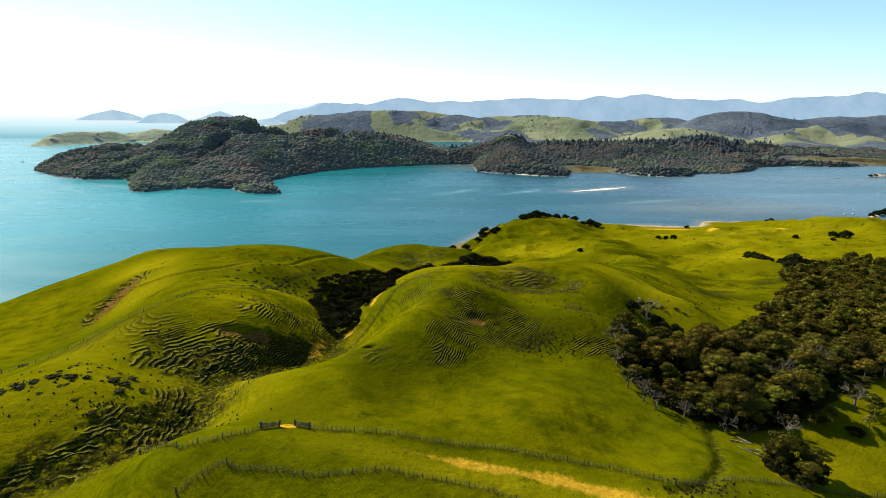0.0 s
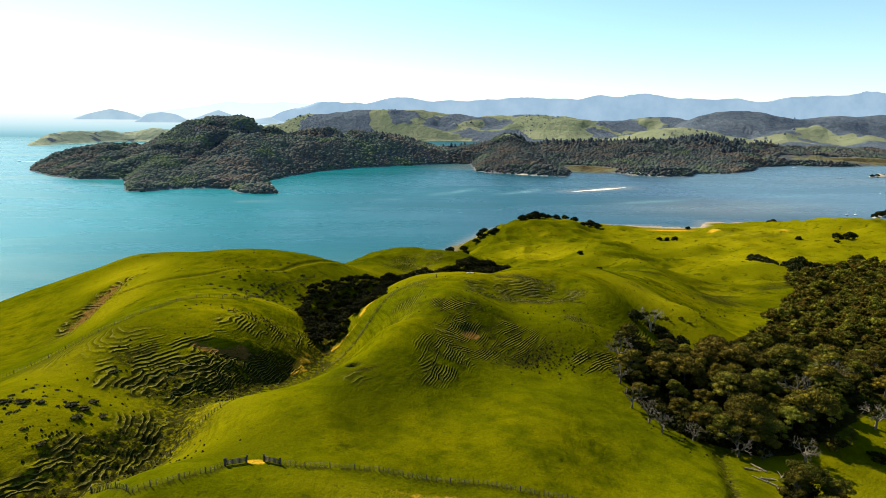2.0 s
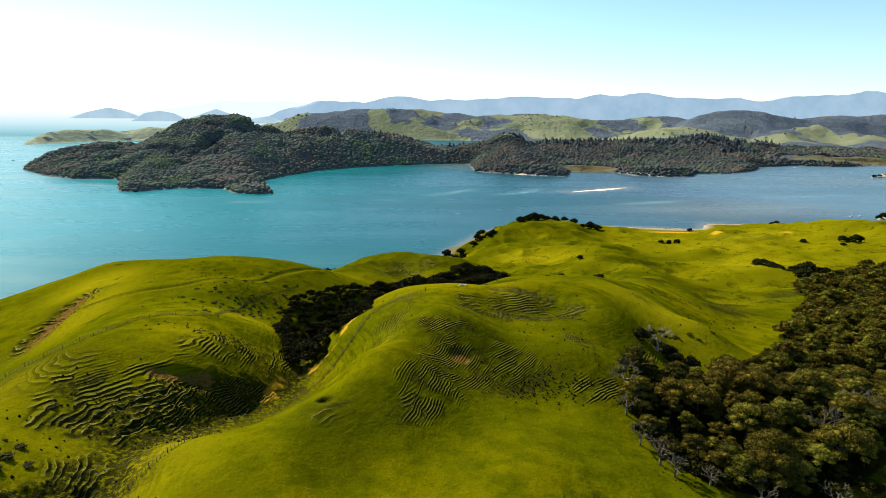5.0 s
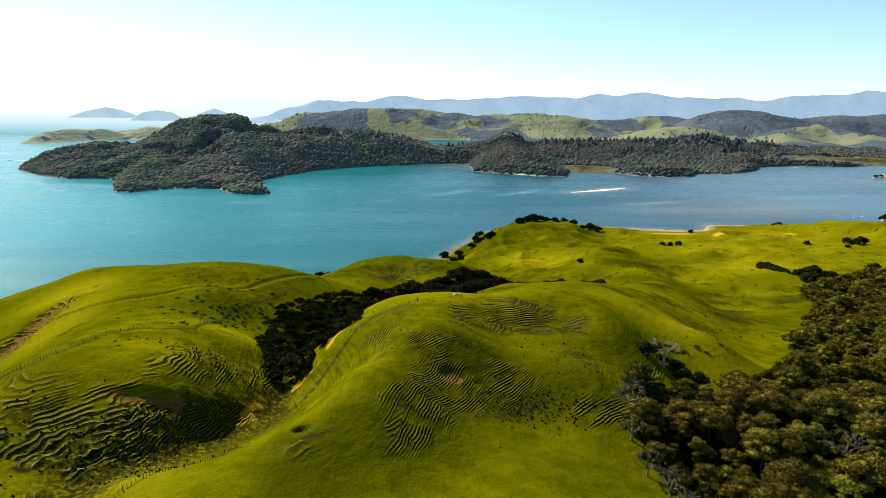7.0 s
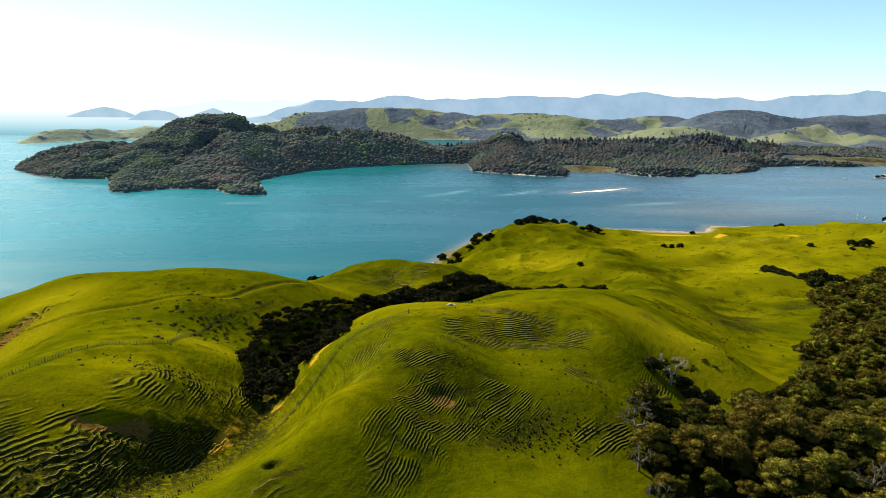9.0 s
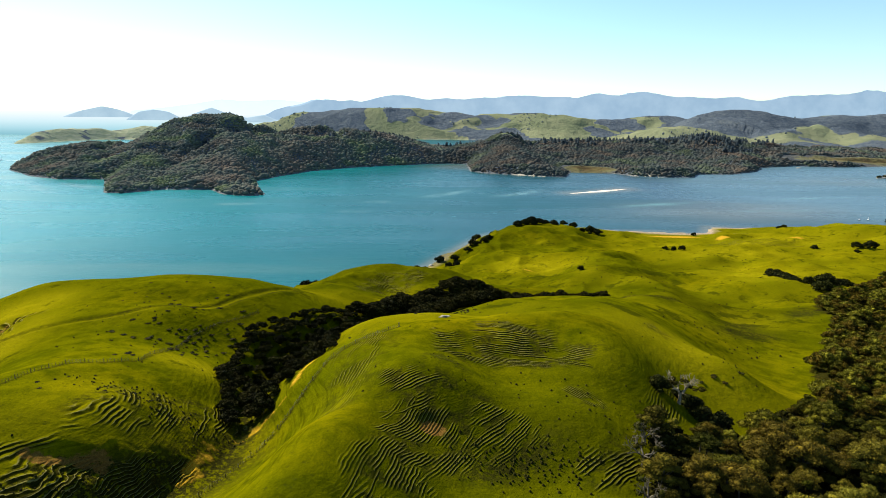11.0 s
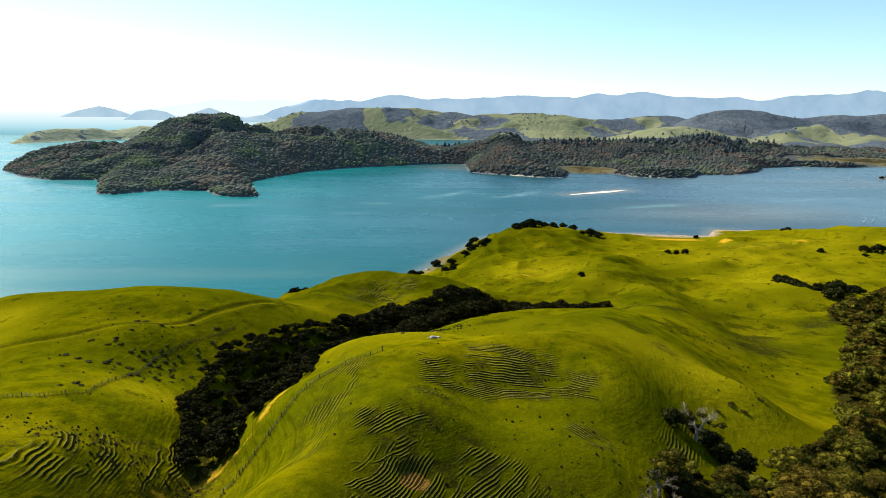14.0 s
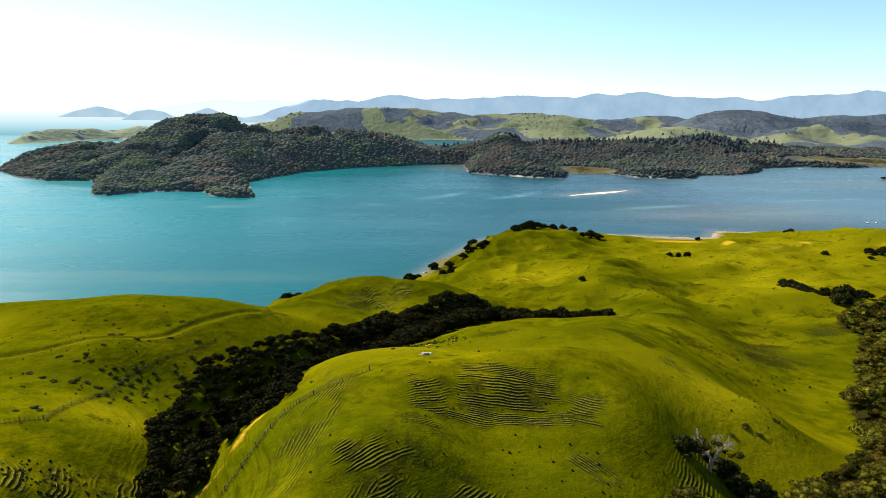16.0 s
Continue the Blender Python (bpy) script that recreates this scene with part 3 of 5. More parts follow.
def build_ground():
    xs = spaced(-620, 900, [(-300, 16), (-170, 4), (-92, 1.3), (64, 0.33), (120, 1.2), (200, 2.2), (420, 5), (900, 12)])
    ys = spaced(-400, 1110, [(40, 20), (86, 2), (140, 0.45), (246, 0.33), (310, 1.0), (480, 2.2), (1020, 5), (1110, 15)])
    X, Y = np.meshgrid(xs, ys)
    x, y = X.ravel(), Y.ravel()
    z, phase, stepped = land(x, y, with_steps=True)
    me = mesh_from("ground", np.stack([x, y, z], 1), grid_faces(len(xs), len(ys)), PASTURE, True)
    track, s = to_line(x, y, TRACK)
    gully, gs = to_line(x, y, GULLY)
    ditch, _ = to_line(x, y, DITCH)
    soil = np.exp(-((track + 1.3 * fbm(x, y, 5, 3, 28)) / (1.3 + 1.2 * s)) ** 2) * smooth(-0.02, 0.1, s) * (0.62 + 0.35 * s + 0.35 * fbm(x, y, 7, 2, 29))
    for p in ( (97, 622, 6, 7, 0), (466, 811, 9, 12, 0), (385, 832, 10, 8, 0), (345, 893, 40, 9, -5), (-30.5, 106.5, 2, 1.0, 0), (78, 120, 3, 3, 0), (81, 221, 1.8, 1.5, 0), (14, 300, 1.5, 2.5, 0), (16, 392, 2.5, 3, 0)):
        soil = np.maximum(soil, blob(x, y, *p, 2.5))
    bank, bs = to_line(x, y, CLAY_BANK)
    soil = np.maximum(soil, np.clip(0.55 + 0.7 * fbm(x, y, 4, 2, 22), 0, 0.9) * np.exp(-((bank + 1.6 * fbm(x, y, 5, 2, 23)) / 1.8) ** 2))
    scar, _ = to_line(x, y, [(-69, 173), (-64, 173.5), (-57, 177)])
    earth = np.maximum(0.85 * np.exp(-((scar + 1.4 * fbm(x, y, 4, 2, 24)) / 1.7) ** 2), 1.2 * blob(x, y, 11, 186, 2.8, 2.2, 20, 4))
    earth = np.maximum(earth, 0.72 * blob(x, y, -142, 249, 4.0, 26, 2, 3))
    put_attr(me, "earth", np.clip(earth, 0, 1))
    rank_shade = 1.1 * np.exp(-(gully / np.where(y < 196, np.where(y < 128, 5.0, 8.5), 5)) ** 2) + 0.9 * np.exp(-(ditch / 1.6) ** 2)
    for p in ((28, 181, 15, 4, 33), (168, 352, 10, 24, -60), (178, 378, 10, 20, -40), (232, 408, 8, 18, -40), (140, 392, 30, 3, -15), (52, 105, 8, 2.5, 10), (-143, 246, 6, 26, 2), (-20, 152, 2.4, 1.8, 0), (-17, 149, 5, 1.2, 40)):
        rank_shade = np.maximum(rank_shade, 0.9 * blob(x, y, *p, 3))
    # Dark blotches between the steps: rank grass, and shade put into colour.
    for depth, _, outline, _ in TERRACES[:18]:
        worn = smooth(-1.5, 3.0, reach_in(x, y, outline) + 3.2 * fbm(x, y, 8, 3, 18))
        rank_shade = np.maximum(rank_shade, 0.75 * depth * worn * smooth(0.3, 0.62, lattice_noise(x / 2.6, y / 2.6, 27)))
    # Gully sides darkened for rough scrub and for the shade they lie in.
    for outline in ROUGH:
        rank_shade = np.maximum(rank_shade, 1.02 * smooth(-1.0, 3.5, reach_in(x, y, outline) + 4 * fbm(x, y, 9, 3, 26)))
    # Forest floor painted dark so gaps between crowns read as deep shade.
    canopy_shade = inside(x, y, FOREST) * 1.0
    rank_shade = np.maximum(rank_shade, 1.5 * canopy_shade)
    road, _ = to_line(x, y, LEFT_ROAD)
    rank_shade = np.maximum(rank_shade, 0.95 * np.exp(-((road - 1.6) / 0.8) ** 2) * (0.6 + 0.6 * fbm(x, y, 9, 2, 30)))
    for line in FENCE_LINES:
        f, _ = to_line(x, y, line)
        rank_shade = np.maximum(rank_shade, 0.75 * np.exp(-(f / 0.7) ** 2))
    shore, _ = to_line(x, y, SHORE_W)
    sand = smooth(2.4, 0.9, z) * (y > 600) * smooth(15, 8, shore) * (0.35 + 0.65 * smooth(840, 900, y))
    sand = np.maximum(sand, (z < 4) * blob(x, y, 345, 921, 85, 9, -9, 4))
    put_attr(me, "steps", phase)
    put_attr(me, "stepped", smooth(0.04, 0.70, stepped))
    # Random lush growth, plus blobs that paint shade on slopes and hollows.
    lush_shade = np.clip(0.5 + 0.9 * fbm(x, y, 60, 3, 91), 0, 1) * 0.45 + 0.38 * smooth(320, 430, y) * smooth(330, 180, x) * np.clip(0.7 + 0.9 * fbm(x, y, 90, 3, 93), 0, 1)
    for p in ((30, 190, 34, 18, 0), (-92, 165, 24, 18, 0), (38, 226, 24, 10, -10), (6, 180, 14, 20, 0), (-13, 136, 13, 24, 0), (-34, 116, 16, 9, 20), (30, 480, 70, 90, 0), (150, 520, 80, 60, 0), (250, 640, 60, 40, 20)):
        lush_shade = np.maximum(lush_shade, 0.7 * blob(x, y, *p, 3))
    # Dry grass and the road, plus blobs painting some slopes as brightly sunlit.
    dry_sunlit = np.clip(fbm(x, y, 45, 3, 92) * 1.6 - 0.1, 0, 1) * 0.5 + 0.35 * smooth(180, 320, x) * smooth(380, 480, y)
    for p in ((-52, 140, 4, 13, -20), (-132, 250, 14, 30, 0), (-150, 290, 20, 24, 0), (96, 262, 22, 34, 0), (110, 640, 50, 60, 0), (470, 800, 80, 60, 0), (300, 560, 60, 60, 30), (330, 700, 90, 40, 0), (-60, 235, 16, 10, 0), (10, 101, 30, 4, 0)):
        dry_sunlit = np.maximum(dry_sunlit, 0.8 * blob(x, y, *p, 2.5))
    dry_sunlit = np.maximum(dry_sunlit, 0.45 * np.exp(-(road / 0.9) ** 2))
    put_attr(me, "lush_shade", np.clip(lush_shade - dry_sunlit * 0.6, 0, 1))
    put_attr(me, "dry_sunlit", np.clip(dry_sunlit, 0, 1) * (1 - canopy_shade))
    rush = 0.3 * smooth(270, 360, y) - 0.6 * smooth(300, 200, y)
    for p in ((168, 352, 14, 26, -60), (178, 378, 14, 24, -40), (232, 408, 12, 22, -40), (140, 392, 34, 5, -15), (196, 430, 16, 24, -50), (120, 340, 20, 10, -20), (150, 470, 40, 8, -10), (260, 470, 30, 10, 30), (90, 300, 12, 16, 0), (200, 560, 50, 10, 5), (110, 540, 26, 8, 0), (184, 405, 26, 5, 10), (188, 388, 18, 6, -20), (174, 348, 14, 8, 0), (214, 390, 12, 8, 0), (35, 303, 9, 4, 0)):
        rush = np.maximum(rush, 1.1 * blob(x, y, *p, 3))
    put_attr(me, "rush", rush)
    put_attr(me, "soil", soil)
    put_attr(me, "rank_shade", np.clip(rank_shade, 0, 1.5))
    put_attr(me, "sand", np.clip(sand, 0, 1))
    return tagged(new("ground", me), "green grazed hill pasture with sheep tracks, slips and gullies", "ground", kind="structure")


FENCE_LINES = [
    [(-60, 106), (-52, 99), (-46, 94), (-41, 96), (-36, 101), (-35, 104)],
    [(-26, 106), (-20, 106), (-9, 108.5), (-4, 108.5), (2, 109), (10, 110), (20, 109), (27, 109), (36, 109), (47, 106)],
    [(-43, 85), (-39, 89), (-37, 91), (-35, 90), (-27, 91), (-22, 91), (-14, 95), (-10, 97), (-6, 97), (2, 98), (10, 98), (18, 96)],
    [(-60, 119), (-56, 126), (-51, 132), (-47, 140), (-45, 150), (-43, 161), (-40, 172), (-37, 183), (-33, 194), (-28, 202), (-23, 210), (-18, 219), (-11, 229), (0, 241)],
    [(-128, 160), (-108, 168), (-92, 181), (-89, 190), (-87, 202), (-83, 211), (-76, 214), (-70, 221), (-73, 240), (-74, 262), (-70, 281), (-62, 300)],
    [(47, 106), (59, 109), (68, 111), (83, 117), (106, 124)],
]
ground = build_ground()


# ---- sea ----
STREAKS = [[(-21, 1292), (30, 1345), (74, 1416)], [(-170, 1106), (-115, 1108)], [(-135, 1219), (-89, 1220)], [(-1290, 1838), (-1150, 1640), (-995, 1510), (-764, 1272)], [(123, 1307), (180, 1350), (239, 1412)], [(-900, 1500), (-760, 1400)], [(700, 1290), (908, 1337)], [(540, 1130), (700, 1150)], [(-420, 1180), (-330, 1190)], [(350, 1180), (520, 1240)]]


def build_sea():
    xs = np.concatenate([np.arange(-5000, -1000, 250), np.arange(-1000, 1000, 9), np.arange(1000, 1600, 20), np.arange(1600, 5001, 250)])
    ys = np.concatenate([np.arange(-600, 500, 100), np.arange(500, 1050, 20), np.arange(1050, 1450, 9), np.arange(1450, 2200, 20), np.arange(2200, 4401, 200)])
    X, Y = np.meshgrid(xs.astype(float), ys.astype(float))
    x, y = X.ravel(), Y.ravel()
    me = mesh_from("sea", np.stack([x, y, 0 * x], 1), grid_faces(len(xs), len(ys)), WATER, True)
    bar, _ = to_line(x, y, [(300, 1368), (369, 1402), (443, 1450)])
    near, _ = to_line(x, y, SHORE_W)
    wob = fbm(x, y, 160, 4, 40)
    shallow = 0.40 * np.exp(-((bar + 22 * wob) / 26) ** 2)
    shallow = np.maximum(shallow, 0.55 * np.exp(-(near / 11) ** 2) * (y > 600))
    shallow = np.maximum(shallow, 0.42 * blob(x, y, 520, 1130, 260, 130, 10, 4) * (0.6 + 0.6 * wob))
    shallow = np.maximum(shallow, 0.35 * blob(x, y, 120, 2010, 160, 120, 0, 3))
    shallow = np.maximum(shallow, 0.30 * blob(x, y, 1150, 1650, 420, 140, 0, 3) * (0.5 + 0.9 * wob))
    slick = np.zeros(len(x))
    for line in STREAKS:
        d, s = to_line(x, y, line)
        slick = np.maximum(slick, 0.8 * np.exp(-((d + 14 * wob) / 11) ** 2) * np.sin(np.clip(s, 0.02, 0.98) * math.pi) ** 0.5)
    put_attr(me, "slick", slick)
    put_attr(me, "shallow", np.clip(shallow, 0, 1))
    return tagged(new("sea", me), "calm turquoise and blue-grey sea water in a bay", "sea", kind="structure")


sea = build_sea()

# ---- the land across the bay ----
HEADLAND = [(-1241, 1810), (-1072, 1647), (-953, 1577), (-838, 1582), (-704, 1334), (-664, 1325), (-603, 1390), (-498, 1394), (-448, 1322), (-390, 1295), (-360, 1315), (-409, 1431), (-455, 1569), (-425, 1690), (-373, 1831), (-268, 1955), (-125, 2051), (-29, 2104), (31, 2132), (101, 2110), (106, 1852), (146, 1799), (210, 1767), (287, 1720), (357, 1706), (398, 1847), (526, 1816), (557, 1748), (645, 1718), (715, 1721), (761, 1808), (869, 1813), (992, 1912), (1074, 2042), (1234, 2120), (1348, 2079), (1584, 2138), (2600, 2200), (3400, 3000), (1400, 3300), (200, 3000), (20, 2900), (-300, 2700), (-900, 2450), (-1260, 2150), (-1330, 1950)]
MAINLAND = [(-1500, 4250), (-900, 4080), (-400, 4020), (-40, 3985), (115, 3995), (500, 3800), (900, 3500), (1150, 3120), (1500, 3100), (3500, 2900), (4200, 4800), (-1500, 4800)]
ISLAND = [(-2172, 3165), (-2099, 3412), (-2027, 3630), (-1900, 3700), (-1560, 3740), (-1500, 4000), (-2000, 4100), (-2550, 3850), (-2440, 3600), (-2252, 3290)]

RIDGES = []


def ridge(width, points):
    """A crest line of (x, y, height), that falls off to its sides over a width."""
    RIDGES.append((width, points))


ridge(330, [(-1274, 1860, 4), (-1228, 1900, 36), (-1164, 1950, 56), (-1093, 1990, 70), (-956, 2020, 84), (-871, 2050, 134), (-785, 2080, 156), (-669, 2080, 152), (-608, 2100, 126), (-452, 2150, 118), (-380, 2200, 122), (-284, 2250, 102), (-187, 2350, 86), (-34, 2450, 42)])
ridge(170, [(-871, 2050, 130), (-800, 1800, 84), (-755, 1650, 52), (-725, 1410, 14)])
ridge(190, [(-669, 2080, 150), (-590, 1780, 84), (-537, 1600, 46), (-457, 1390, 10)])
ridge(60, [(-440, 1400, 12), (-395, 1320, 13)])
ridge(300, [(36, 2500, 22), (106, 2500, 48), (192, 2400, 58), (248, 2300, 76), (342, 2350, 58), (494, 2450, 62), (724, 2450, 63), (953, 2450, 66), (1067, 2450, 80), (1183, 2450, 66), (1326, 2500, 54), (1624, 2600, 40), (1988, 2700, 27), (2600, 2700, 25)])
ridge(130, [(248, 2300, 96), (249, 2050, 56), (249, 1880, 30), (258, 1790, 12)])
ridge(140, [(1090, 2450, 84), (1060, 2250, 54), (1010, 2030, 24)])
ridge(62, [(575, 1785, 18), (690, 1775, 21)])
ridge(70, [(205, 1800, 22), (290, 1785, 24)])
ridge(420, [(-1158, 4500, 95), (-1032, 4500, 164), (-921, 4500, 192), (-684, 4500, 201), (-517, 4500, 206), (-352, 4500, 227), (-186, 4500, 215), (-21, 4500, 188), (273, 4500, 156), (609, 4500, 178), (988, 4500, 152), (1325, 4500, 149), (1650, 4500, 170), (1800, 4500, 154), (2400, 4500, 170)])
ridge(380, [(1129, 3300, 52), (1326, 3500, 68), (1573, 3800, 147), (1710, 3800, 182), (1885, 3800, 194), (2062, 3800, 189), (2241, 3800, 170), (2518, 3900, 171), (2835, 3900, 183), (3300, 3900, 180)])
ridge(260, [(1953, 3400, 84), (2166, 3500, 138), (2331, 3300, 72)])
ridge(170, [(-2215, 3330, 36), (-2150, 3560, 66), (-2060, 3760, 62)])
ridge(150, [(-1990, 3860, 58), (-1850, 3880, 86), (-1690, 3880, 66)])


def valleys(x, y):
    """Rolling spurs of the far farmland: 0 in the gully bottoms, 1 on the crests."""
    wx, wy = x + 90 * fbm(x, y, 500, 2, 66), y + 90 * fbm(x, y, 500, 2, 67)
    return 0.5 + 0.5 * np.tanh(2.4 * fbm(wx, wy, 430, 4, 65))


def far_height(x, y):
    z = np.zeros(np.shape(x))
    warp = 60 * fbm(x, y, 420, 3, 61)
    for width, pts in RIDGES:
        d, s = to_line(x, y, pts)
        crest = np.interp(s, np.linspace(0, 1, len(pts)), [p[2] for p in pts])
        d = np.maximum(d + np.minimum(d / 60, 1) * warp * (width / 330), 0)
        z = np.maximum(z, crest * np.exp(-(d / width) ** 1.7))
    gul = np.abs(fbm(x, y, 260, 4, 63))
    back = smooth(2900, 3200, y)
    vale = valleys(x, y)
    z = z * ((1 - back) * (0.72 + 0.75 * np.minimum(gul * 2.0, 0.42)) + back * (0.87 + 0.24 * vale)) + (5 + 4 * back) * fbm(x, y, 110, 3, 64)
    z = z + back * 60 * (vale - 0.5) * smooth(10, 70, z) * smooth(160, 100, z) * (x > -1400)
    sd = np.full(np.shape(x), -60.0)
    for line in (HEADLAND, MAINLAND, ISLAND):
        d, _ = to_line(x, y, line + line[:1])
        sd = np.maximum(sd, np.where(inside(x, y, line), d, -d))
    cap = np.where(sd > 0, 1.0 + 0.55 * np.maximum(sd, 0) ** 1.02, 0.2 * sd)
    marsh = np.maximum(blob(x, y, 470, 1880, 90, 70, 0, 4), blob(x, y, 1650, 2220, 420, 90, 6, 4))
    cap = np.minimum(cap, 1.2 + 200 * (1 - marsh))
    return np.minimum(np.maximum(z, 2.5), cap), sd, marsh


def forest_mask(x, y):
    """Where bush covers the far land, 0 to 1."""
    f = np.ones(np.shape(x))
    back = smooth(3050, 3250, y)
    patch = smooth(0.46, 0.34, valleys(x, y) - 0.55 * fbm(x, y, 210, 4, 71) - 0.30 * blob(x, y, -560, 4330, 330, 230, 0, 4) + 0.06)
    dark = np.maximum(blob(x, y, 1850, 3650, 520, 330, 0, 6), blob(x, y, 2700, 3500, 420, 500, 0, 6))
    clear = np.maximum(blob(x, y, 2130, 3430, 150, 150, 30, 4), blob(x, y, 2280, 3330, 190, 60, -20, 4))
    dark = dark * (1 - clear)
    f = f * (1 - back) + back * np.maximum(patch, dark)
    f = f * (1 - blob(x, y, 250, 2288, 30, 34, 0, 4))
    f = np.where(x < -1430, 0.6 * smooth(0.22, 0.34, fbm(x, y, 80, 3, 75)), f)
    return np.clip(f, 0, 1)


def build_far_land():
    xs = np.concatenate([np.arange(-2650, -1400, 25), np.arange(-1400, 1700, 13), np.arange(1700, 3600, 22)]).astype(float)
    ys = np.concatenate([np.arange(1270, 2600, 13), np.arange(2600, 4750, 22)]).astype(float)
    X, Y = np.meshgrid(xs, ys)
    x, y = X.ravel(), Y.ravel()
    z, sd, marsh = far_height(x, y)
    keep = (sd > -50).reshape(len(ys), len(xs))
    f = grid_faces(len(xs), len(ys))
    f = f[keep.ravel()[f].any(1)]
    me = mesh_from("far_land", np.stack([x, y, z], 1), f, FARLAND, True)
    put_attr(me, "forest", forest_mask(x, y) * (1 - marsh))
    beach = np.maximum.reduce([blob(x, y, 265, 1735, 60, 14, -25, 4), blob(x, y, 600, 1735, 40, 14, -20, 4), blob(x, y, -415, 1480, 20, 30, 0, 4)])
    put_attr(me, "sand", np.clip(beach + 0.22 * smooth(9, 2, sd) * (sd > -6), 0, 1))
    put_attr(me, "marsh", marsh)
    # Only the island takes the paler colour that stands for haze.
    put_attr(me, "pale", (x < -1430) * 0.9)
    return tagged(new("far_land", me), "wooded headlands and pasture hills across the bay", "land", kind="structure")


far_land = build_far_land()


def rocky_ball(rng, sub=1):
    bm = bmesh.new()
    bmesh.ops.create_icosphere(bm, subdivisions=sub, radius=1.0)
    v = np.array([q.co[:] for q in bm.verts])
    f = np.array([[q.index for q in p.verts] for p in bm.faces])
    bm.free()
    return v * (1 + rng.uniform(-.22, .22, (len(v), 1))), f


def build_far_forest(name, label, leaves, x0, x1, y0, y1, step, size, tall):
    """Crowns standing close together, as one canopy."""
    rng = np.random.default_rng(int(step * 10 + y0))
    gx, gy = np.meshgrid(np.arange(x0, x1, step), np.arange(y0, y1, step))
    x = gx.ravel() + rng.uniform(-.5, .5, gx.size) * step
    y = gy.ravel() + rng.uniform(-.5, .5, gx.size) * step
    z, sd, marsh = far_height(x, y)
    seen = np.abs(x - 8) < 0.80 * y
    wooded = forest_mask(x, y) > rng.uniform(0.25, 0.75, len(x))
    if step > 20:
        wooded = (fbm(x, y, 200, 3, 88) > 0.16) & ~wooded
    k = (sd > 3) & (marsh < 0.3) & wooded & seen
    x, y, z = x[k], y[k], z[k]
    big = np.clip(0.5 + 0.9 * fbm(x, y, 60, 3, 81), 0, 1)
    pines = smooth(0.58, 0.72, 0.5 + 0.5 * fbm(x, y, 170, 2, 83)) * smooth(30, 60, z)
    r = size * (0.55 + 0.85 * rng.random(len(x)) ** 2.2) * (0.7 + 0.6 * big)
    h = r * rng.uniform(0.5, 1.7, len(x)) * (1 + 0.9 * pines * rng.uniform(0.2, 1, len(x))) * tall
    shapes = [rocky_ball(rng, 0)[0] for _ in range(6)]
    f0 = rocky_ball(rng, 0)[1]
    pick = rng.integers(0, 6, len(x))
    base = np.stack(shapes)[pick]
    a = rng.uniform(0, math.tau, len(x))
    c, s = np.cos(a)[:, None], np.sin(a)[:, None]
    v = np.stack([(base[..., 0] * c - base[..., 1] * s) * r[:, None] + x[:, None], (base[..., 0] * s + base[..., 1] * c) * r[:, None] + y[:, None], base[..., 2] * h[:, None] + z[:, None] + 0.12 * h[:, None]], -1)
    n = v.shape[1]
    f = (f0[None] + (np.arange(len(x)) * n)[:, None, None]).reshape(-1, 3)
    me = mesh_from(name, v.reshape(-1, 3), f, leaves, True)
    return tagged(new(name, me), label, "forest", kind="stuff")


# Darker than LEAF_FAR, whose colour also carries haze and sunlit slopes.
LEAF_SHORE = canopy_material("shore_leaves", (0.086, 0.069, 0.052), (0.050, 0.060, 0.055), (0.072, 0.086, 0.050), 0.18)
build_far_forest("headland_forest", "brown and olive bush on the low wooded shore", LEAF_SHORE, 20, 1900, 1690, 2750, 5.8, 5.5, 0.62)
build_far_forest("headland_forest", "dense dark green native bush covering the headland", LEAF_FAR, -1350, 20, 1290, 2750, 5.8, 5.5, 0.62)
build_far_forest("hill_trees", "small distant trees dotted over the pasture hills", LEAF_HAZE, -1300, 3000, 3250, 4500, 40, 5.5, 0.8)


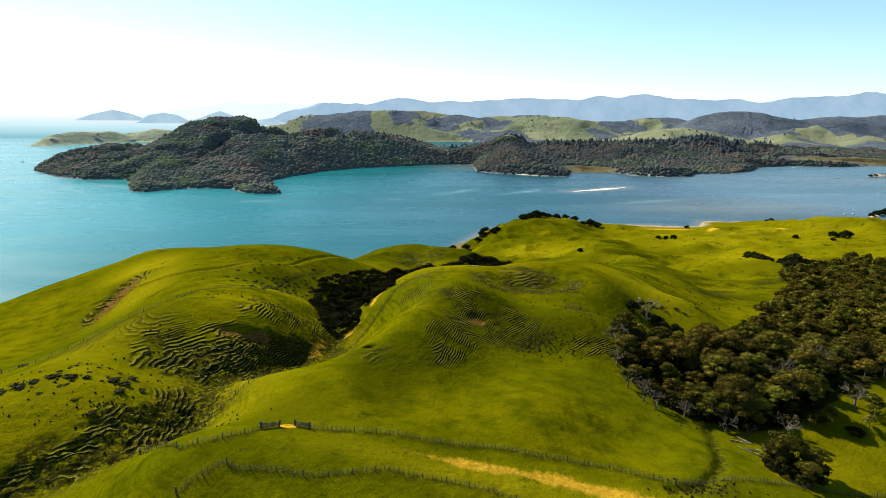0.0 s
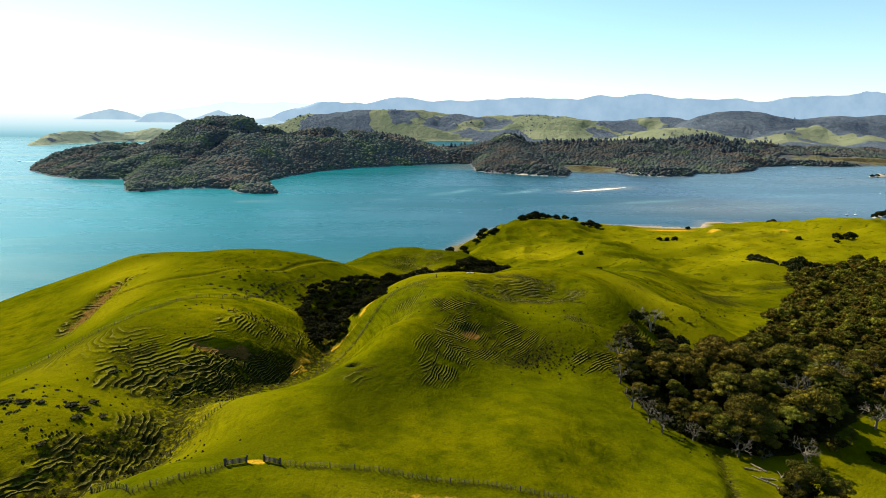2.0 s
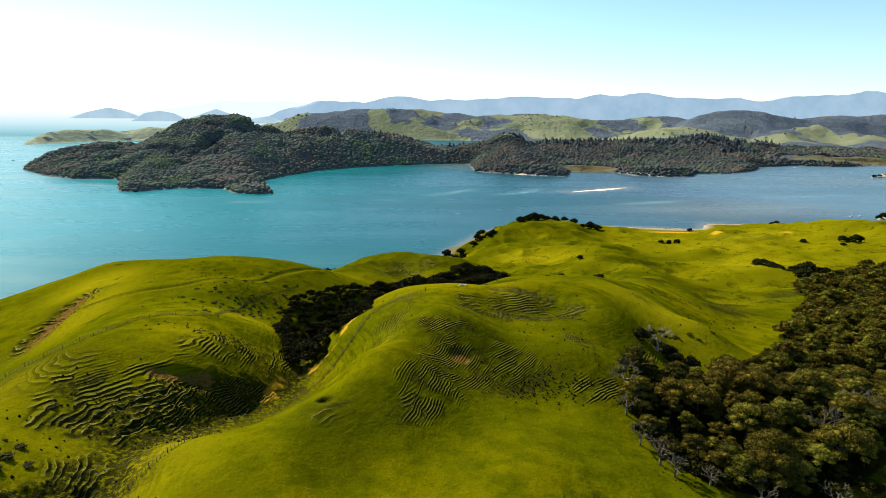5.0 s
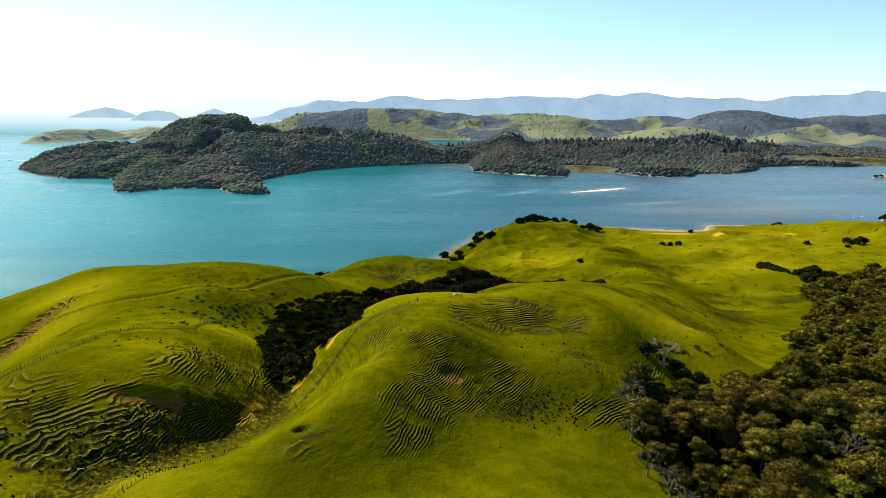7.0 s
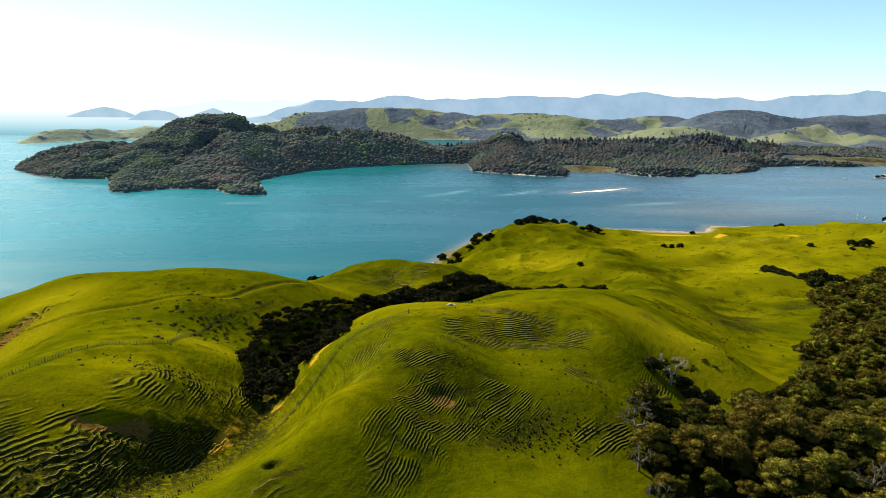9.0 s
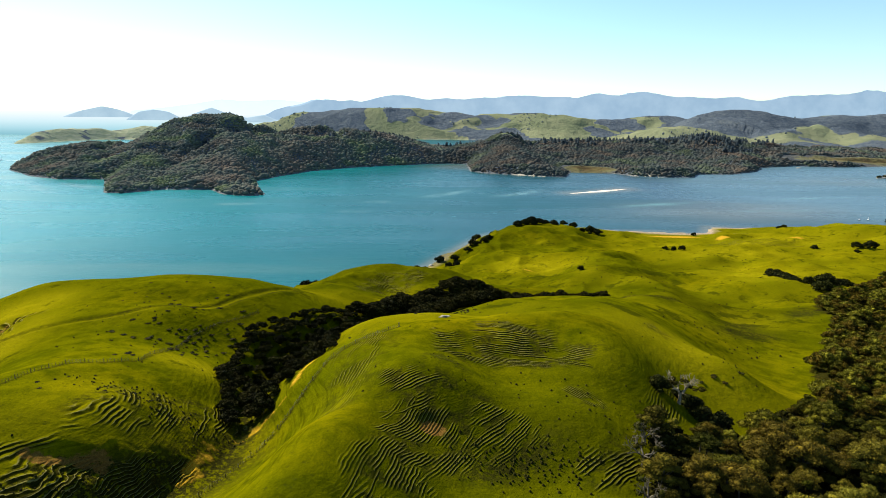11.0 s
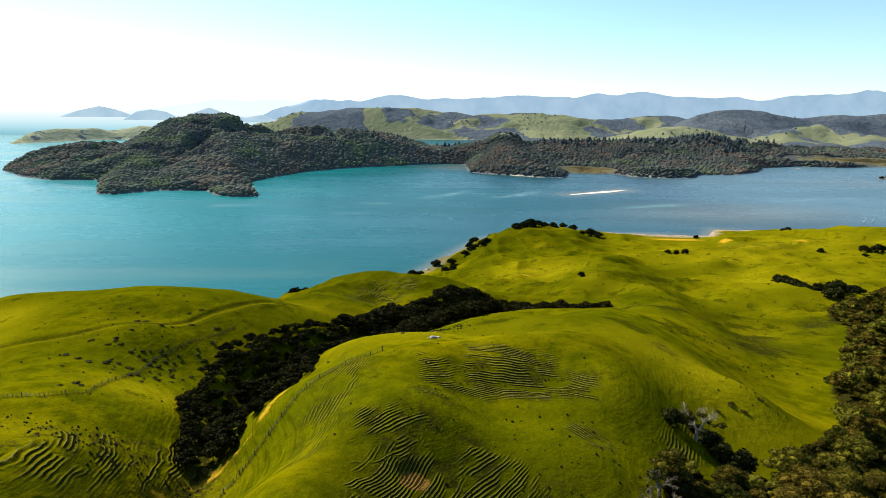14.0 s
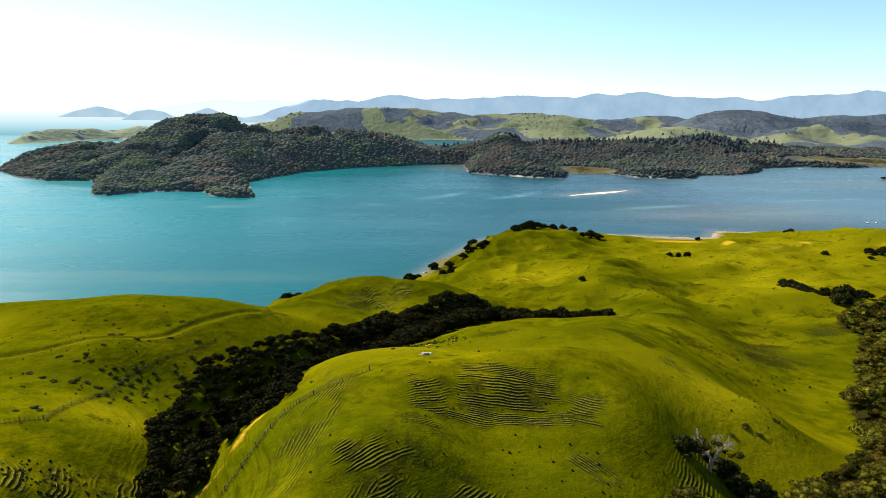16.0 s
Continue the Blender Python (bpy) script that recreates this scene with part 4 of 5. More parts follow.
def build_pines():
    """Tall dark pines that stand above the far bush: tiers of drooping branches."""
    rng = np.random.default_rng(77)
    spots = []
    for x0, y0, x1, y1, wide, n in [(310, 2330, 420, 2370, 30, 34), (470, 2390, 620, 2420, 34, 60), (640, 2410, 760, 2430, 34, 44), (820, 2420, 960, 2430, 34, 60), (960, 2430, 1130, 2430, 55, 150), (1090, 2430, 1040, 2200, 55, 70), (-600, 2100, -300, 2240, 30, 24), (-280, 2260, -120, 2380, 35, 60), (60, 2480, 170, 2440, 25, 40), (1150, 2440, 1350, 2500, 30, 30), (-690, 1800, -620, 1990, 40, 26), (-180, 2250, -60, 2330, 40, 40)]:
        t = rng.random(n)
        spots.append(np.stack([x0 + (x1 - x0) * t + rng.normal(size=n) * wide, y0 + (y1 - y0) * t + rng.normal(size=n) * wide], 1))
    p = np.concatenate(spots)
    z, sd, _ = far_height(p[:, 0], p[:, 1])
    geo = []
    for (x, y), h in zip(p, z):
        tall = rng.uniform(8, 24) if x > 0 else rng.uniform(7, 14)
        wide = tall * rng.uniform(0.34, 0.58)
        geo.append(tube_geo([(x, y, h), (x, y, h + tall * 0.5)], [0.4, 0.25], 4))
        for k in range(4):
            low, up = h + tall * (0.22 + 0.19 * k), h + tall * (0.48 + 0.175 * k)
            turn = rng.uniform(0, 6.28)
            ring = [(x + math.cos(turn + i * 0.9) * wide * (1 - 0.2 * k) * rng.uniform(0.6, 1.3), y + math.sin(turn + i * 0.9) * wide * (1 - 0.2 * k) * rng.uniform(0.6, 1.3), low + rng.uniform(-.6, .6)) for i in range(7)]
            v = np.array(ring + [(x, y, up), (x, y, up)])
            geo.append((v, np.array([(i, (i + 1) % 7, 7, 8) for i in range(7)])))
    return tagged(new("headland_pines", mesh_from("pines", *join_geo(geo), LEAF_PINE)), "tall dark pine trees along the headland ridges", "pine trees", kind="stuff")


build_pines()


# ---- the far distance ----
def build_range(name, label, material, crest, depth, base, bumps, seed):
    """A far range with a rising front face and spurs."""
    xs = np.arange(crest[0][0], crest[-1][0] + 1, 22.0)
    top = np.interp(xs, [p[0] for p in crest], [p[2] for p in crest]) + bumps * fbm(xs, 0 * xs, 190, 6, seed)
    y0 = np.interp(xs, [p[0] for p in crest], [p[1] for p in crest])
    rows = []
    for k in np.linspace(0, 1, 9):
        spur = 1 + 0.25 * fbm(xs, np.full(len(xs), k * 240), 220, 3, seed + 5)
        rows.append(np.stack([xs, y0 - depth * (1 - k) * spur, base + (top - base) * k ** (0.85)], 1))
    rows.append(np.stack([xs, y0 + 40, np.full(len(xs), base)], 1))
    me = mesh_from(name, np.concatenate(rows), grid_faces(len(xs), len(rows)), material, True)
    return tagged(new(name, me), label, "mountains", kind="structure")


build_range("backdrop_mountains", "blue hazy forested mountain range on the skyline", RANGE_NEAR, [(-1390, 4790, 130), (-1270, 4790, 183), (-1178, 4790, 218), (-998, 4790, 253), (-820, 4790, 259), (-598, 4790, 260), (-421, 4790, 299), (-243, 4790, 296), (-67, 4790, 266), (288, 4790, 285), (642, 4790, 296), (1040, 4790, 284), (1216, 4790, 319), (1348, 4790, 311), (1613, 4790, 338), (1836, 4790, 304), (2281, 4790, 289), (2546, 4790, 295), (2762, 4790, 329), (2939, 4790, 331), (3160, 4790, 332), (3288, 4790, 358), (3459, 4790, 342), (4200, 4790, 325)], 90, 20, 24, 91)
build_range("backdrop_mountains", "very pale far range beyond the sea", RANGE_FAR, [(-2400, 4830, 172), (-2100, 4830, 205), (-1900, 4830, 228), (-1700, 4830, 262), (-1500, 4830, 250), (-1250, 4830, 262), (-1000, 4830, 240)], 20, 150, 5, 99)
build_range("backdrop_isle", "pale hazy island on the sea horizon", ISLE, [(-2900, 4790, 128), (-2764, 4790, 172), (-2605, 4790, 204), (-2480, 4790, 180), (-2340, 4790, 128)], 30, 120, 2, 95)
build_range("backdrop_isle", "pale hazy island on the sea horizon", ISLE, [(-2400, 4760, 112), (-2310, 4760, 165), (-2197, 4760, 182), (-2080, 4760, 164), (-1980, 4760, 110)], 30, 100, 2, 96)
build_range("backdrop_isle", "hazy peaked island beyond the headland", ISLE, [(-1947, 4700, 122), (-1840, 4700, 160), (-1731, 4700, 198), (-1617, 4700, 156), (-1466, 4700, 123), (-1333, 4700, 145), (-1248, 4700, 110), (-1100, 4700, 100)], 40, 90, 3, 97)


def build_far_sea():
    """The sea beyond the built water, up to the horizon: an added rising sheet that glows as haze."""
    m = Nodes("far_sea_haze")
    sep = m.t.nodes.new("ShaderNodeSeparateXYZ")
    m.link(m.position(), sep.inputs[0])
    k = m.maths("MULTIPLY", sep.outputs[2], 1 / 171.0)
    # Haze painted as emission, whiter with height towards the horizon.
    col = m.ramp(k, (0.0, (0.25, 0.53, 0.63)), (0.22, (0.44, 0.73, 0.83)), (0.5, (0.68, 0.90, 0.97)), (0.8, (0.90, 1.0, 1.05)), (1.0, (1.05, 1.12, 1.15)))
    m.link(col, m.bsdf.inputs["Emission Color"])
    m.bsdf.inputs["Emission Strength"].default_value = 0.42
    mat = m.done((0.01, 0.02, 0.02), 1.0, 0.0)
    xs = np.linspace(-4600, 4600, 60)
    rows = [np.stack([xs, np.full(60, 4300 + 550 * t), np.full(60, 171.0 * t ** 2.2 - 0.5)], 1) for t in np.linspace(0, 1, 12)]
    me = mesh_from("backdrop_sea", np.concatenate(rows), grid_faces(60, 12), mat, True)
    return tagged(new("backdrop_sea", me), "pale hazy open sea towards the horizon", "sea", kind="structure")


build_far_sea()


# ---- trees ----
def crown_geo(rng, lobes, tufts, leaf, squash=0.7):
    """Leafy lobes: each a rough core with many small blades round it."""
    core, blades = [], []
    for c, r in lobes:
        v, f = rocky_ball(rng, 0)
        core.append((v * r * np.array([0.80, 0.80, 0.80 * squash]) + c, f))
        n = int(tufts * r * r)
        d = rng.normal(size=(n, 3))
        d[:, 2] = np.abs(d[:, 2]) * 0.9 - 0.25
        d /= np.linalg.norm(d, axis=1, keepdims=True)
        p = c + d * r * rng.uniform(0.74, 1.12, (n, 1)) * np.array([1, 1, squash])
        a = rng.normal(size=(n, 3)) + d * 0.5
        a /= np.linalg.norm(a, axis=1, keepdims=True)
        b = np.cross(a, rng.normal(size=(n, 3)))
        b /= np.linalg.norm(b, axis=1, keepdims=True)
        s = leaf * rng.uniform(0.6, 1.5, (n, 1))
        blade = np.stack([p - a * s, p + b * s * 0.8, p + a * s], 1)
        blades.append((blade.reshape(-1, 3), np.arange(n * 3).reshape(-1, 3)))
    return join_geo(core + blades)


def tree_meshes(name, seed, tall, wide, flat, leafmat, tufts=80, leaf=0.30, lobes_n=12, lift=0.80, squash=0.7):
    """Trunk and crown of one tree, about tall metres high."""
    rng = np.random.default_rng(seed)
    lobes = []
    for k in range(lobes_n):
        a, q = k * 2.4 + rng.uniform(-.4, .4), math.sqrt((k + 0.4) / lobes_n)
        rad = q * wide * 0.5 * rng.uniform(0.75, 1.1)
        z = tall * (lift - flat * q * q * rng.uniform(0.5, 1.2) + rng.uniform(-.05, .07))
        lobes.append((np.array([rad * math.cos(a), rad * math.sin(a), z]), wide * rng.uniform(0.15, 0.24)))
    bend = rng.uniform(-.5, .5, 2)
    fork = np.array([bend[0], bend[1], tall * 0.38])
    wood = [tube_geo([(0, 0, -0.6), (bend[0] * .4, bend[1] * .4, tall * 0.18), tuple(fork)], [0.032 * tall, 0.025 * tall, 0.020 * tall], 6)]
    for c, r in lobes[::2]:
        mid = (fork + c) / 2 + rng.uniform(-.35, .35, 3)
        wood.append(tube_geo([tuple(fork), tuple(mid), tuple(c)], [0.014 * tall, 0.010 * tall, 0.004 * tall], 4))
    crown = mesh_from(name + "_crown", *crown_geo(rng, lobes, tufts, leaf, squash), leafmat)
    trunk = mesh_from(name + "_trunk", *join_geo(wood), BARK, True)
    return trunk, crown


def tree(name, trunk, crown, label, group, m):
    ob = new(name)
    part("trunk", trunk, ob)
    part("crown", crown, ob)
    ob.matrix_basis = m
    return tagged(ob, label, "tree", group)


def stand(x, y, rng, size, sink=0.0):
    s = size * rng.uniform(0.85, 1.15)
    return Matrix.Translation((x, y, height(x, y) - sink)) @ Matrix.Rotation(rng.uniform(0, math.tau), 4, "Z") @ Matrix.Diagonal((s, s, s * rng.uniform(0.88, 1.12), 1))


class Kind:
    """Trees of one sort: some shapes, each built once and copied after that."""

    def __init__(self, name, label, group, shapes):
        self.name, self.label, self.group, self.shapes, self.made = name, label, group, shapes, {}

    def plant(self, x, y, rng, size=1.0):
        k = int(rng.integers(len(self.shapes)))
        m = stand(x, y, rng, size)
        if k in self.made:
            return copy_thing(self.made[k], m)
        self.made[k] = tree(self.name, *self.shapes[k], self.label, self.group, m)
        return self.made[k]


def filled(outline, step, rng, jitter=0.42):
    """Places in an outline, spaced evenly but not in rows."""
    xs, ys = [p[0] for p in outline], [p[1] for p in outline]
    gx, gy = np.meshgrid(np.arange(min(xs), max(xs), step), np.arange(min(ys), max(ys), step * 0.87))
    gx[1::2] += step / 2
    x = (gx + rng.uniform(-jitter, jitter, gx.shape) * step).ravel()
    y = (gy + rng.uniform(-jitter, jitter, gx.shape) * step).ravel()
    k = inside(x, y, outline)
    return list(zip(x[k], y[k]))


dark_bush = Kind("bush_tree", "dark olive-brown native tree with a layered, flat-topped crown", "trees of the bush", [tree_meshes("bush", 100 + i, 9.0, 6.2 + 0.3 * i, 0.42, LEAF_DARK, 120, 0.20, 15 + i, 0.84, 0.54) for i in range(7)])
green_bush = Kind("broadleaf_tree", "mid-green broadleaf tree with a rounded, lumpy crown", "broadleaf trees", [tree_meshes("broad", 200 + i, 8.8, 6.2, 0.45, LEAF_GREEN, 110, 0.26, 12) for i in range(4)])
gully_bush = Kind("gully_tree", "low dark evergreen tree crowded in the gully", "trees of the gully", [tree_meshes("gully", 300 + i, 6.0, 7.6, 0.42, LEAF_GULLY, 60, 0.36, 11, 0.80, 0.62) for i in range(4)])
coast_bush = Kind("coast_tree", "dark spreading evergreen tree above the shore", "trees along the coast", [tree_meshes("coast", 400 + i, 7.0, 9.0, 0.60, LEAF_COAST, 40, 0.50, 18, 0.66, 0.95) for i in range(4)])

forest_rng = np.random.default_rng(11)
CLEARING = [(150, 246), (160, 244), (162, 252), (152, 254)]
behind = []
for x, y in filled(FOREST, 5.4, forest_rng, 0.5):
    if abs(x - 10) > 0.78 * y + 10 or inside(np.array([x]), np.array([y]), CLEARING)[0]:
        continue
    tone = 0.5 + 0.5 * fbm(np.array([x]), np.array([y]), 30, 2, 55)[0] + forest_rng.uniform(-.18, .18) + 0.4 * blob(x, y, 116, 160, 22, 18) - 0.06
    if math.hypot(x - 79, y - 212) < 9:
        continue
    tone -= 0.2 * (x < 92 and y > 190)
    tall = 0.50 + 0.62 * forest_rng.random() ** 1.3
    if y > 238:
        behind.append((x, y, tall * (1.0 + 0.25 * forest_rng.random())))
    else:
        (green_bush if tone > 0.66 else dark_bush).plant(x, y, forest_rng, tall)


def joined_trees(name, label, places, shapes, rng, leaves):
    """Trees too far off to tell apart, as one stand."""
    geo = []
    for x, y, s in places:
        me = shapes[int(rng.integers(len(shapes)))][1]
        v = np.empty(len(me.vertices) * 3, np.float32)
        me.vertices.foreach_get("co", v)
        f = np.empty(len(me.loops), np.int32)
        me.loops.foreach_get("vertex_index", f)
        m = np.array(stand(x, y, rng, s))
        geo.append((v.reshape(-1, 3) @ m[:3, :3].T + m[:3, 3], f.reshape(-1, 3)))
    return tagged(new(name, mesh_from(name, *join_geo(geo), leaves)), label, "forest", kind="stuff")


understory = Kind("understory_shrub", "dense dark shrub filling the bush edge under taller trees", "bush edge shrubs", [tree_meshes("under", 350 + i, 3.4, 5.2, 0.5, LEAF_GULLY, 70, 0.26, 9, 0.62, 0.7) for i in range(3)])
for x, y in filled(FOREST, 4.0, forest_rng):
    near, _ = to_line(np.array([x]), np.array([y]), FOREST + FOREST[:1])
    if (near[0] < 4.5 and forest_rng.random() < 0.45 or y < 195 and forest_rng.random() < 0.5) and y < 240 and abs(x - 10) < 0.78 * y + 10:
        understory.plant(x, y, forest_rng, 0.7 + 0.5 * forest_rng.random())

joined_trees("valley_forest", "dark native bush filling the valley further off", behind, dark_bush.shapes[:4] + green_bush.shapes + gully_bush.shapes[:2], forest_rng, LEAF_STAND)

GULLY_BUSH = [(-40, 207), (-49, 219), (-57, 243), (-61, 266), (-60, 288), (-50, 310), (-37, 332), (-21, 365), (-3, 398), (17, 425), (40, 448), (70, 452), (100, 420), (108, 394), (84, 398), (55, 402), (31, 374), (14, 347), (-6, 326), (-16, 300), (-20, 270), (-23, 245), (-27, 228), (-35, 212)]
gully_rng = np.random.default_rng(12)
beyond = []
for x, y in filled(GULLY_BUSH, 4.5, gully_rng):
    if y > 345:
        beyond.append((x, y, 0.8 + 0.32 * gully_rng.random()))
        continue
    gully_bush.plant(x, y, gully_rng, 0.62 + 0.26 * gully_rng.random())

joined_trees("gully_thicket", "dark low evergreen thicket in the lower gully", beyond, gully_bush.shapes, gully_rng, LEAF_THICKET)
coast_rng = np.random.default_rng(13)
for x, y, s in [(118, 862, 1.23), (128, 868, 1.13), (138, 872, 1.33), (150, 878, 1.23), (160, 884, 1.02), (172, 888, 0.82), (186, 892, 0.92), (200, 890, 0.82), (212, 886, 1.02), (222, 880, 1.13), (230, 874, 1.02), (62, 868, 0.9), (68, 800, 1.0), (60, 790, 1.0), (74, 806, 0.8), (52, 778, 0.9), (46, 760, 0.9), (30, 748, 0.8), (86, 884, 0.6)] + [(12, 745, 1.0), (-12, 690, 1.1), (-4, 694, 0.9), (22, 690, 0.8), (30, 694, 0.7), (-88, 500, 0.9), (-95, 505, 1.0), (-82, 508, 0.9), (-101, 512, 0.8), (-60, 540, 0.6), (276, 720, 0.7), (284, 716, 0.8), (270, 728, 0.6), (124, 523, 0.6), (290, 548, 0.8), (291, 541, 0.9), (291, 534, 0.9), (291, 526, 0.8), (291, 518, 0.8)] + [(290, 510, 0.7), (318, 540, 0.9), (325, 534, 1.0), (334, 526, 1.0), (341, 530, 1.0), (322, 524, 0.9), (313, 512, 0.9), (304, 500, 1.0), (318, 505, 0.9), (296, 490, 0.9), (454, 749, 0.8), (491, 717, 1.0), (500, 722, 0.9), (484, 722, 0.8), (470, 700, 0.6), (515, 930, 0.7), (524, 935, 0.6), (376, 905, 0.6), (380, 908, 0.5)]:
    coast_bush.plant(x, y, coast_rng, s)

edge_rng = np.random.default_rng(14)
for x, y, s in [(78, 124, 1.15), (82, 127, 1.2), (86, 123, 1.1), (82, 119, 0.9), (90, 128, 0.9), (79, 115, 0.45)]:
    dark_bush.plant(x, y, edge_rng, s)
for x, y, s in [(77, 121, 0.9), (81, 119, 1.0), (85, 121, 1.0), (88, 125, 0.9), (83, 128, 1.0), (79, 126, 0.9), (112, 146, 0.8), (103, 150, 0.9)]:
    understory.plant(x, y, edge_rng, s)
for x, y, s in [(117, 148, 0.9), (121, 152, 1.0), (108, 151, 0.8)]:
    green_bush.plant(x, y, edge_rng, s)


def bare_branches(rng, start, way, length, radius, depth, out):
    """Forking branches of a leafless tree."""
    mid = start + way * length * 0.5 + rng.uniform(-.12, .12, 3) * length
    end = start + way * length + rng.uniform(-.16, .16, 3) * length
    out.append(tube_geo([tuple(start), tuple(mid), tuple(end)], [radius, radius * 0.8, radius * 0.55], 5))
    if depth:
        for _ in range(3):
            w = way + rng.uniform(-.85, .85, 3) + (0, 0, 0.12)
            bare_branches(rng, end, w / np.linalg.norm(w), length * rng.uniform(0.6, 0.85), radius * 0.55, depth - 1, out)


def dead_tree(name, label, seed, tall, x, y, group="", clumps=0, wood=DEADWOOD):
    rng = np.random.default_rng(seed)
    ob = new(name)
    trunk, limbs = [], []
    trunk.append(tube_geo([(0, 0, -0.5), (0.1, 0, tall * 0.15), (0.1, 0.1, tall * 0.3)], [0.055 * tall, 0.042 * tall, 0.036 * tall], 7))
    for k in range(5):
        a = k * 1.26 + rng.uniform(-.3, .3)
        w = np.array([math.cos(a) * 0.8, math.sin(a) * 0.8, rng.uniform(0.5, 1.1)])
        bare_branches(rng, np.array([0.1, 0.1, tall * 0.28]), w / np.linalg.norm(w), tall * 0.26, 0.034 * tall, 3, limbs)
    part("trunk", mesh_from("dead_trunk", *join_geo(trunk), wood, True), ob)
    part("limb", mesh_from("dead_limb", *join_geo(limbs), wood, True), ob)
    if clumps:
        lobes = [(np.array([rng.uniform(-.42, .42) * tall, rng.uniform(-.42, .42) * tall, tall * rng.uniform(0.55, 0.85)]), rng.uniform(0.6, 1.15)) for _ in range(clumps)]
        part("crown", mesh_from("thin_crown", *crown_geo(rng, lobes, 60, 0.26), LEAF_GULLY), ob, "sparse dark leaf clumps")
    ob.matrix_basis = Matrix.Translation((x, y, height(x, y)))
    return tagged(ob, label, "tree", group)


dead_tree("dead_tree", "large half-dead tree with pale bare spreading branches", 5, 10.0, 79, 219, "", 9)
for dx, dy, s in ((-4.5, 1.5, 0.42), (2, 4.5, 0.40), (4.5, 2.0, 0.45), (6.5, -2, 0.6), (9.5, -5.5, 0.55)):
    coast_bush.plant(78 + dx, 219 + dy, edge_rng, s)
for i, (x, y, t) in enumerate([(57, 184, 7.5), (54.5, 173, 6.5), (54, 160, 6), (56, 152, 6.5), (57.5, 147, 5.5), (66, 148, 5), (76, 144.5, 6), (93, 145, 7), (82, 144, 4), (60, 192, 6), (118, 156, 8), (104, 168, 9), (118, 176, 9)]):
    dead_tree("bare_tree", "small leafless tree with pale grey branches at the bush edge", 30 + i, t, x, y, "bare trees at the bush edge", 3, BARETWIG)


def fallen_log(seed, x, y, length, turn):
    rng = np.random.default_rng(seed)
    c, s = math.cos(turn), math.sin(turn)
    pts = [(x + c * length * k, y + s * length * k + rng.uniform(-.2, .2)) for k in (0, 0.35, 0.7, 1)]
    pts = [(a, b, height(a, b) + 0.15 + 0.1 * rng.random()) for a, b in pts]
    geo = [tube_geo(pts, [0.22, 0.19, 0.14, 0.07], 6)]
    for k in (1, 2):
        a, b, z = pts[k]
        w = rng.uniform(-1, 1, 2)
        geo.append(tube_geo([(a, b, z), (a + w[0], b + w[1], z + 0.5), (a + 1.7 * w[0], b + 1.7 * w[1], z + 0.7)], [0.09, 0.06, 0.03], 5))
    return tagged(new("fallen_log", mesh_from("log", *join_geo(geo), DEADWOOD, True)), "pale fallen tree trunk lying on the grass", "log", "fallen logs")


for i, p in enumerate([(76, 134, 5, 0.4), (79, 131, 6, 2.6), (74, 138, 4, 0.1), (82, 136, 5, 0.9), (77, 128, 4, 1.2), (80, 139, 4, 2.2)]):
    fallen_log(60 + i, *p)


# ---- shrubs and tussocks ----
def shrub_mesh(seed, mat):
    rng = np.random.default_rng(seed)
    lobes = [(np.array([rng.uniform(-.8, .8), rng.uniform(-.6, .6), 0.35]), rng.uniform(0.5, 0.8)) for _ in range(4)]
    return mesh_from("shrub", *crown_geo(rng, lobes, 60, 0.22), mat)


shrubs = [shrub_mesh(500 + i, LEAF_GULLY) for i in range(4)]
shrub_rng = np.random.default_rng(15)


def shrub(x, y, size):
    s = size * shrub_rng.uniform(0.8, 1.2)
    ob = new("shrub", shrubs[int(shrub_rng.integers(4))])
    ob.matrix_basis = Matrix.Translation((x, y, height(x, y) - 0.1)) @ Matrix.Rotation(shrub_rng.uniform(0, 6.28), 4, "Z") @ Matrix.Diagonal((s, s, s * 0.5, 1))
    return tagged(ob, "low dark rounded shrub on the grazed slope", "shrub", "shrubs on the pasture")


for x, y, s in [(-95, 123, 1.6), (-92, 124, 1.5), (-98, 121, 1.7), (-89, 126, 1.4), (-86, 127, 1.2), (-83, 128, 0.9), (-78, 130, 1.4), (-76, 131, 1.3), (-77, 136, 1.4), (-75, 127, 1.2), (-72, 131, 1.2), (-76, 117, 1.2), (-81, 153, 1.3), (-124, 164, 1.6), (-90, 285, 1.8), (-88, 287, 1.5), (-81, 283, 1.2), (-75, 293, 1.2), (-95, 252, 1.1), (-90, 250, 1.0), (-83, 251, 1.0), (-74, 247, 1.2), (-73, 249, 1.0), (-74, 259, 1.2)] + [(-72, 260, 1.0), (-67, 257, 1.2), (-85, 264, 0.8), (-78, 223, 0.9), (-76, 226, 0.9), (-74, 225, 0.8), (-79, 302, 1.0), (-76, 306, 1.0), (-54, 240, 1.0), (-80, 253, 1.0), (-94, 264, 0.9), (-67, 296, 1.1), (-65, 286, 1.2), (-70, 270, 1.0), (-64, 274, 1.0), (-61, 283, 1.1), (-58, 262, 1.1), (101, 246, 1.5), (104, 244, 1.2), (95, 241, 1.2), (113, 252, 1.0), (120, 268, 0.7), (4, 265, 0.8), (-16, 246, 0.7)]:
    shrub(x, y, s)
for cx, cy, r, n, s in [(-72, 262, 18, 46, 0.8), (-86, 128, 10, 22, 0.6), (-100, 300, 22, 12, 0.55), (14, 302, 14, 26, 0.6), (-66, 196, 16, 10, 0.5), (90, 205, 14, 8, 0.6)]:
    for _ in range(n):
        shrub(cx + shrub_rng.normal() * r * 0.5, cy + shrub_rng.normal() * r * 0.5, s)


